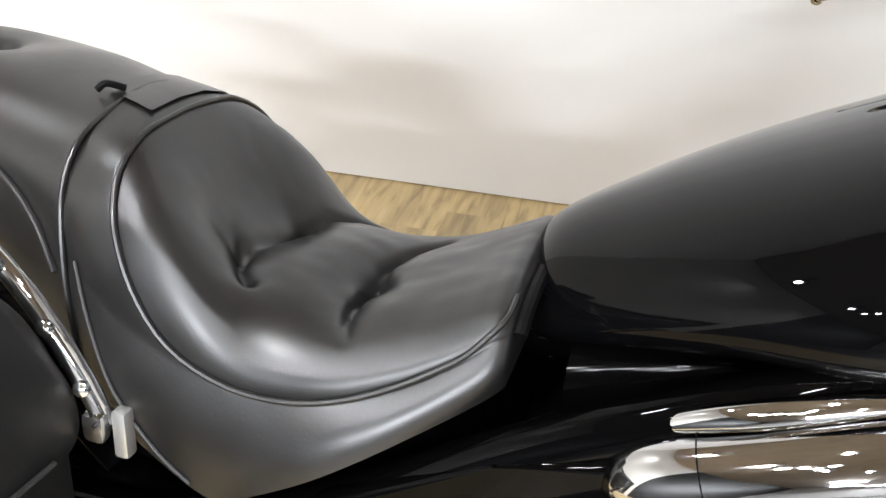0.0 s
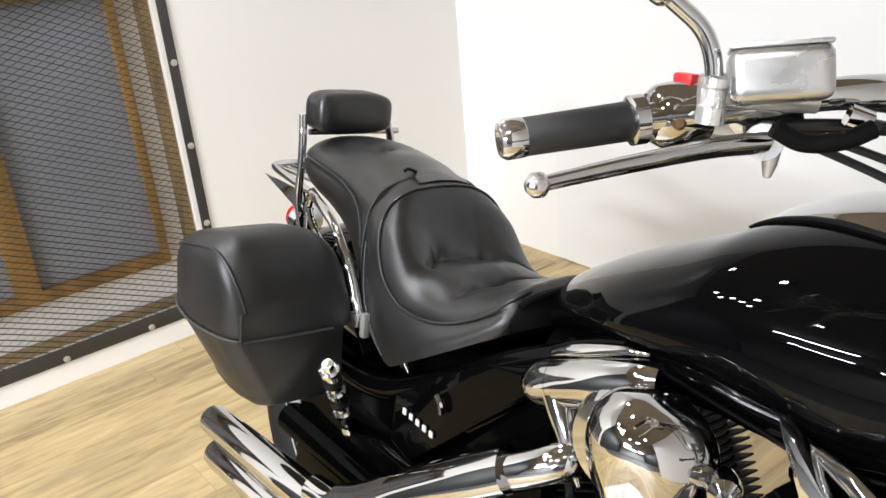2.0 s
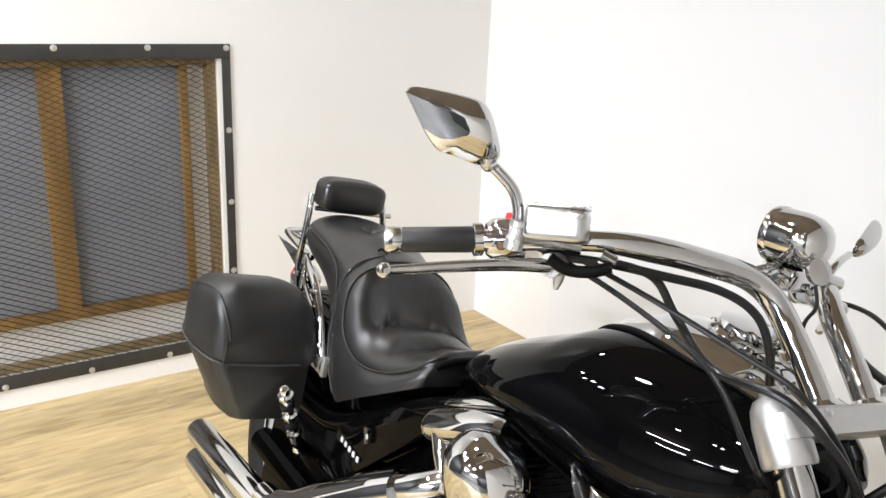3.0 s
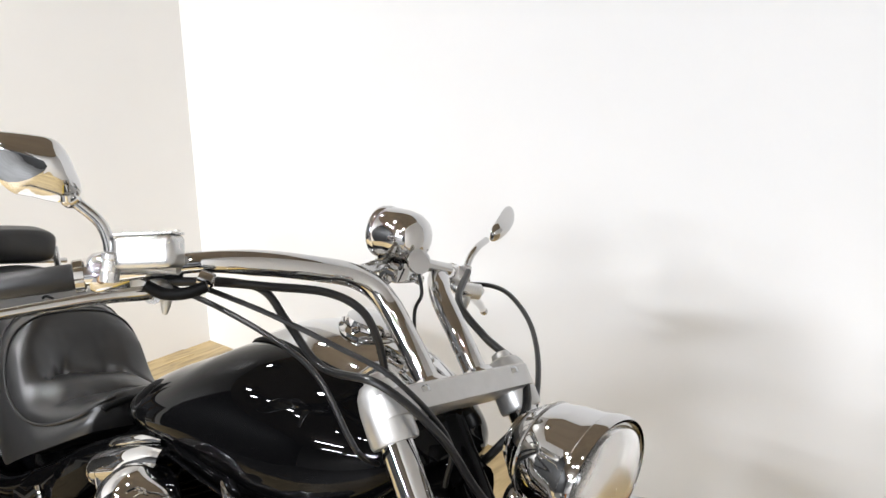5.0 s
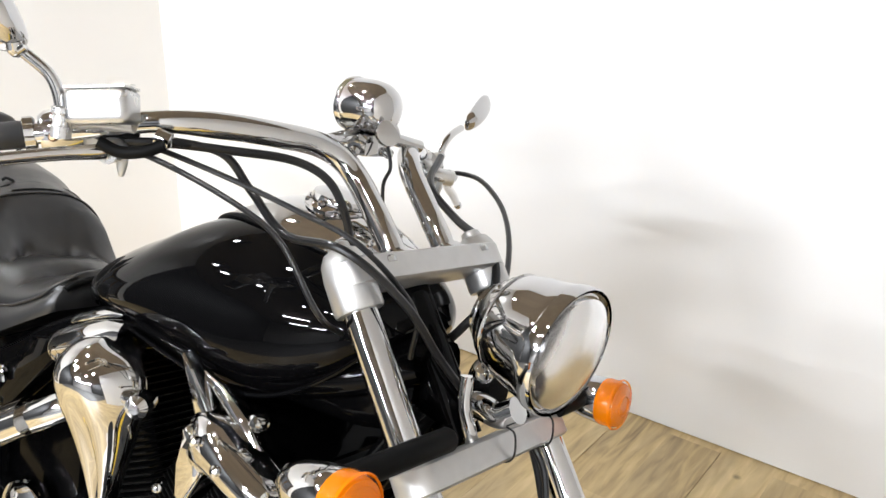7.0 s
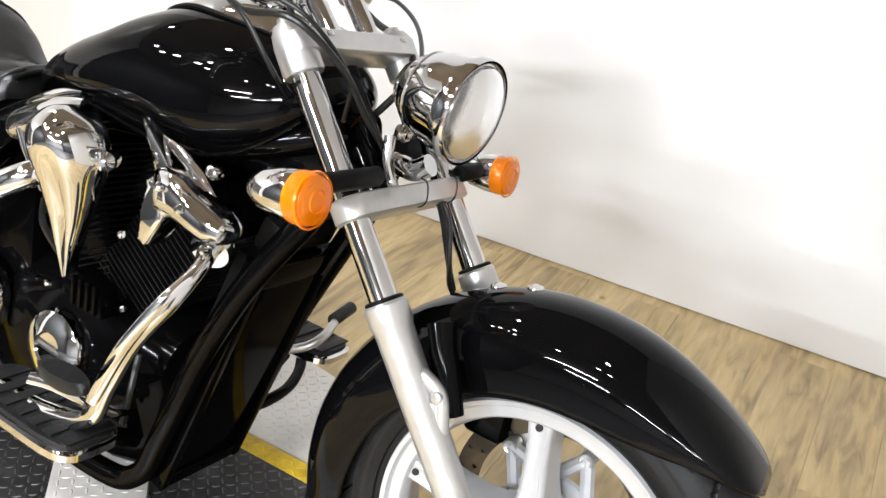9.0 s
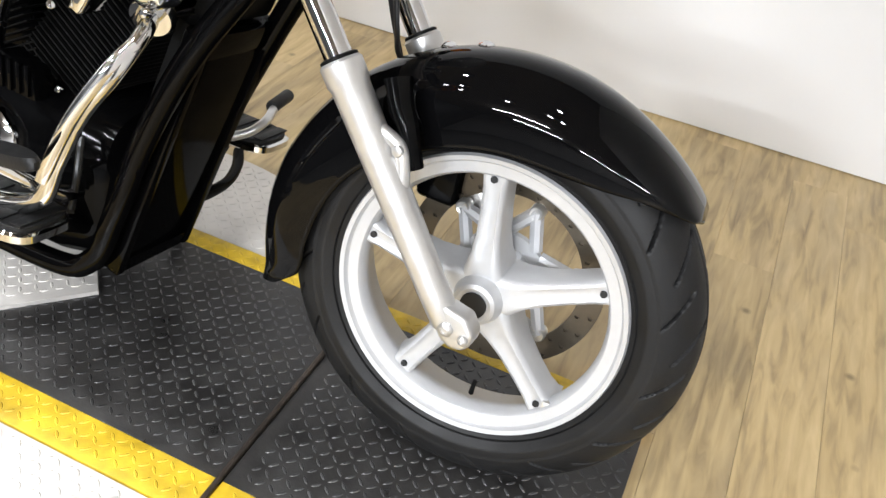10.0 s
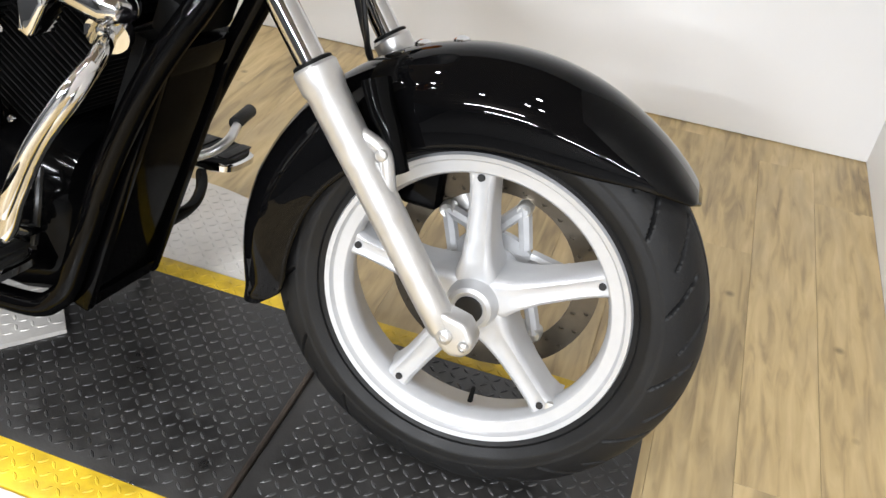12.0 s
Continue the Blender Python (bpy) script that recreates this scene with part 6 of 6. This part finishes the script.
def floorboards():
    for s in (-1, 1):
        cx, cy = (-0.775, -0.262) if s < 0 else (-0.755, 0.318)
        bm_rows = []
        for z, k in ((0.262, 0.93), (0.266, 1.0), (0.278, 1.0), (0.282, 0.95)):
            bm_rows.append([Vector((cx + 0.150 * k * math.copysign(abs(math.cos(a)) ** 0.35, math.cos(a)), cy + 0.062 * k * math.copysign(abs(math.sin(a)) ** 0.5, math.sin(a)), z)) for a in (2 * math.pi * j / 48 for j in range(48))])
        fb = part("floorboard", loft(bm_rows), M_CHROME, bike, "chrome-edged rider floorboard")
        pad = [[Vector((cx + 0.142 * k * math.copysign(abs(math.cos(a)) ** 0.35, math.cos(a)), cy + 0.055 * k * math.copysign(abs(math.sin(a)) ** 0.5, math.sin(a)), z)) for a in (2 * math.pi * j / 48 for j in range(48))] for z, k in ((0.2825, 1.0), (0.289, 1.0), (0.2905, 0.98))]
        part("rubber_pad", loft(pad), M_RUBBER, fb, "ribbed black rubber pad")
        for k in range(7):
            x = cx - 0.115 + k * 0.038
            part("pad_rib", box((x, cy - 0.046, 0.2905), (x + 0.022, cy + 0.046, 0.2945), 0.0015), M_RUBBER, fb)
        part("board_arm", tube([(-0.68, s * 0.14, 0.22), (-0.69, s * 0.20, 0.245), (-0.70, s * 0.25, 0.262)], 0.016, 12), M_CASE, fb)
        part("board_arm", tube([(-0.80, s * 0.14, 0.22), (-0.80, s * 0.20, 0.245), (-0.80, s * 0.25, 0.262)], 0.016, 12), M_CASE, fb)
    part_pedal = part("brake_pedal", tube([(-0.665, -0.17, 0.300), (-0.655, -0.22, 0.315), (-0.662, -0.262, 0.345), (-0.69, -0.30, 0.375), (-0.715, -0.325, 0.385)], 0.012, 12), M_CHROME, bike, "chrome brake pedal with a black pad")
    part("pedal_pad", loft([[Vector((-0.655 + 0.060 * k * math.cos(a) + 0.02 * math.cos(a), -0.312 - 0.02 * math.cos(a) + 0.022 * k * math.sin(a), z + 0.018 * math.cos(a))) for a in (2 * math.pi * j / 30 for j in range(30))] for z, k in ((0.398, 0.9), (0.402, 1.0), (0.414, 1.0), (0.419, 0.9))]), M_RUBBER, part_pedal, "black rubber pedal pad")
    sh = part("shift_lever", tube([(-0.66, 0.16, 0.31), (-0.605, 0.19, 0.335), (-0.585, 0.22, 0.358), (-0.603, 0.278, 0.370)], 0.009, 12), M_SATIN, bike, "gear shift lever")
    part("shift_rubber", rod((-0.605, 0.270, 0.372), (-0.619, 0.350, 0.378), 0.0135, seg=16, bevel=0.003), M_RUBBER, sh, "black toe rubber")
    stand = part("side_stand", tube([(-0.80, 0.14, 0.15), (-0.78, 0.19, 0.11), (-0.76, 0.25, 0.0), (-0.757, 0.272, -0.048)], 0.013, 12), M_CASE, bike, "black side stand folded out to the left")
    part("stand_foot", box((-0.79, 0.25, -0.058), (-0.72, 0.30, -0.048), 0.004), M_CASE, stand)
    part("stand_tang", tube([(-0.70, 0.15, 0.165), (-0.692, 0.21, 0.165), (-0.702, 0.285, 0.165), (-0.735, 0.36, 0.170), (-0.768, 0.405, 0.185)], lambda t: 0.024 - 0.010 * t, 12, 8, (1, 0.6)), M_CASE, stand)


def rear_wheel():
    c = Vector((-1.62, 0.0, 0.314))
    w = part("rear_wheel", lathe([(-0.075, 0.205), (-0.075, 0.215), (-0.05, 0.195), (0.05, 0.195), (0.075, 0.215), (0.075, 0.205), (0.05, 0.185), (-0.05, 0.185)], c, (0, 1, 0), 48, cap=False), M_SILVER, bike, "silver cast rear wheel")
    part("rear_tyre", lathe([(-0.07, 0.205), (-0.09, 0.235), (-0.094, 0.265), (-0.08, 0.298), (-0.05, 0.316), (0, 0.322), (0.05, 0.316), (0.08, 0.298), (0.094, 0.265), (0.09, 0.235), (0.07, 0.205)], c, (0, 1, 0), 64, cap=False), M_RUBBER, w, "wide black rear tyre")
    part("hub", lathe([(-0.07, 0.04), (-0.05, 0.06), (0.05, 0.06), (0.07, 0.04)], c, (0, 1, 0), 24), M_SILVER, w)
    for k in range(5):
        a = radians(72 * k)
        d = Vector((math.sin(a), 0, math.cos(a)))
        part("spoke", loft(tube_rings([c + d * 0.05, c + d * 0.19], 0.022, 8)), M_SILVER, w)


def cables():
    grp = [
        ("throttle_cable", 0.0042, [(-0.720, -0.330, 1.072), (-0.689, -0.275, 1.057), (-0.614, -0.21, 1.032), (-0.517, -0.175, 1.010), (-0.44, -0.15, 0.988), (-0.405, -0.085, 0.917), (-0.42, -0.06, 0.85)]),
        ("throttle_cable", 0.0042, [(-0.720, -0.333, 1.064), (-0.65, -0.262, 1.038), (-0.563, -0.215, 1.004), (-0.505, -0.205, 0.978), (-0.455, -0.20, 0.928), (-0.445, -0.185, 0.905), (-0.47, -0.13, 0.875)]),
        ("brake_hose", 0.0062, [(-0.642, -0.272, 1.066), (-0.63, -0.2, 1.054), (-0.603, -0.175, 1.016), (-0.54, -0.17, 0.978), (-0.45, -0.165, 0.982), (-0.40, -0.11, 0.93), (-0.385, -0.05, 0.86), (-0.36, 0.0, 0.80)]),
        ("wiring_sleeve", 0.0065, [(-0.700, -0.31, 1.052), (-0.655, -0.262, 1.060), (-0.615, -0.2, 1.060), (-0.585, -0.135, 1.056), (-0.553, -0.105, 1.040), (-0.536, -0.085, 1.003), (-0.53, -0.065, 0.947), (-0.51, -0.06, 0.90)]),
        ("clutch_cable", 0.0052, [(-0.770, 0.385, 1.005), (-0.72, 0.39, 1.012), (-0.654, 0.36, 1.010), (-0.567, 0.3, 0.986), (-0.491, 0.22, 0.950), (-0.43, 0.13, 0.905), (-0.42, 0.09, 0.86)]),
        ("wiring_sleeve", 0.0075, [(-0.70, 0.29, 1.045), (-0.64, 0.20, 1.012), (-0.559, 0.17, 0.978), (-0.459, 0.125, 0.960), (-0.416, 0.085, 0.918), (-0.435, 0.055, 0.865), (-0.46, 0.04, 0.83)]),
        ("speedometer_wire", 0.0030, [(-0.560, 0.0, 1.085), (-0.548, 0.0, 1.055), (-0.556, 0.0, 1.026), (-0.54, 0.0, 0.96)]),
        ("front_brake_line", 0.0055, [(-0.315, 0.06, 0.765), (-0.278, 0.055, 0.732), (-0.257, 0.05, 0.665), (-0.249, 0.07, 0.615), (-0.19, 0.11, 0.55), (-0.12, 0.12, 0.47)]),
        ("front_brake_line", 0.0055, [(-0.325, 0.075, 0.765), (-0.295, 0.07, 0.72), (-0.272, 0.07, 0.665), (-0.258, 0.085, 0.615)]),
        ("cable_tie", 0.0016, [(-0.305, -0.006, 0.795), (-0.292, -0.006, 0.790), (-0.288, -0.006, 0.765), (-0.30, -0.006, 0.752), (-0.325, -0.006, 0.755)]),
        ("cable_tie", 0.0016, [(-0.305, 0.072, 0.795), (-0.290, 0.074, 0.790), (-0.286, 0.074, 0.765), (-0.298, 0.074, 0.750), (-0.325, 0.072, 0.755)]),
    ]
    for nm, r, pts in grp:
        part(nm, tube(pts, r * 0.82, 10, 8), M_CABLE, bike, "black sheathed cable")
    for p in ((-0.70, -0.317, 1.066), (-0.712, -0.325, 1.068)):
        part("cable_ferrule", rod(p, Vector(p) + Vector((0.025, 0.038, -0.006)), 0.0062, seg=12), M_DULL, bike)
    part("brake_caliper", box((-0.178, 0.060, 0.410), (-0.105, 0.125, 0.505), 0.014, None, 3), M_CASE, bike, "black front brake caliper")


front_wheel()
fender()
fork_leg(-0.135, "fork_leg", True)
fork_leg(0.115, "fork_leg", False)
yoke(0.930, -0.135, 0.112, "upper_fork_clamp", 0.034, 0.95, 0.004, M_SATIN)
yoke(0.742, -0.135, 0.115, "lower_fork_clamp", 0.034, 1.05, 0.0, M_SATIN)
headlight()
signal(-0.300, "turn_signal")
signal(0.200, "turn_signal")
handlebar()
mirror(-1)
mirror(1)
speedometer()
fuel_tank()
seat()
backrest()
luggage_rack()
rear_fender()
saddlebag(-1)
bag_stay()
frame_and_covers()
radiator()
engine()
exhaust()
floorboards()
rear_wheel()
cables()

# ---- floor planks ----
def planks():
    floor = bpy.data.objects["floor"]
    w, ln = 0.152, 1.22
    bm = box((-w / 2 + 0.0003, -ln / 2 + 0.0003, -0.004), (w / 2 - 0.0003, ln / 2 - 0.0003, 0.0), 0.0005, None, 1)
    first = part("plank", bm, M_WOOD, floor, smooth=False)
    shared = first.data
    rnd = random.Random(7)
    cols = int((FRONT_X - BACK_X) / w) + 1
    made = 0
    for i in range(cols):
        x = FRONT_X - 0.002 - w * (i + 0.5)
        y = LEFT_Y - 0.002 - rnd.random() * ln * 0.8
        while y - ln > -2.2:
            cy = y - ln / 2
            ob = first if made == 0 else new("plank", shared)
            ob.parent = floor
            ob.location = (x, cy, FLOOR_Z)
            made += 1
            y -= ln


planks()
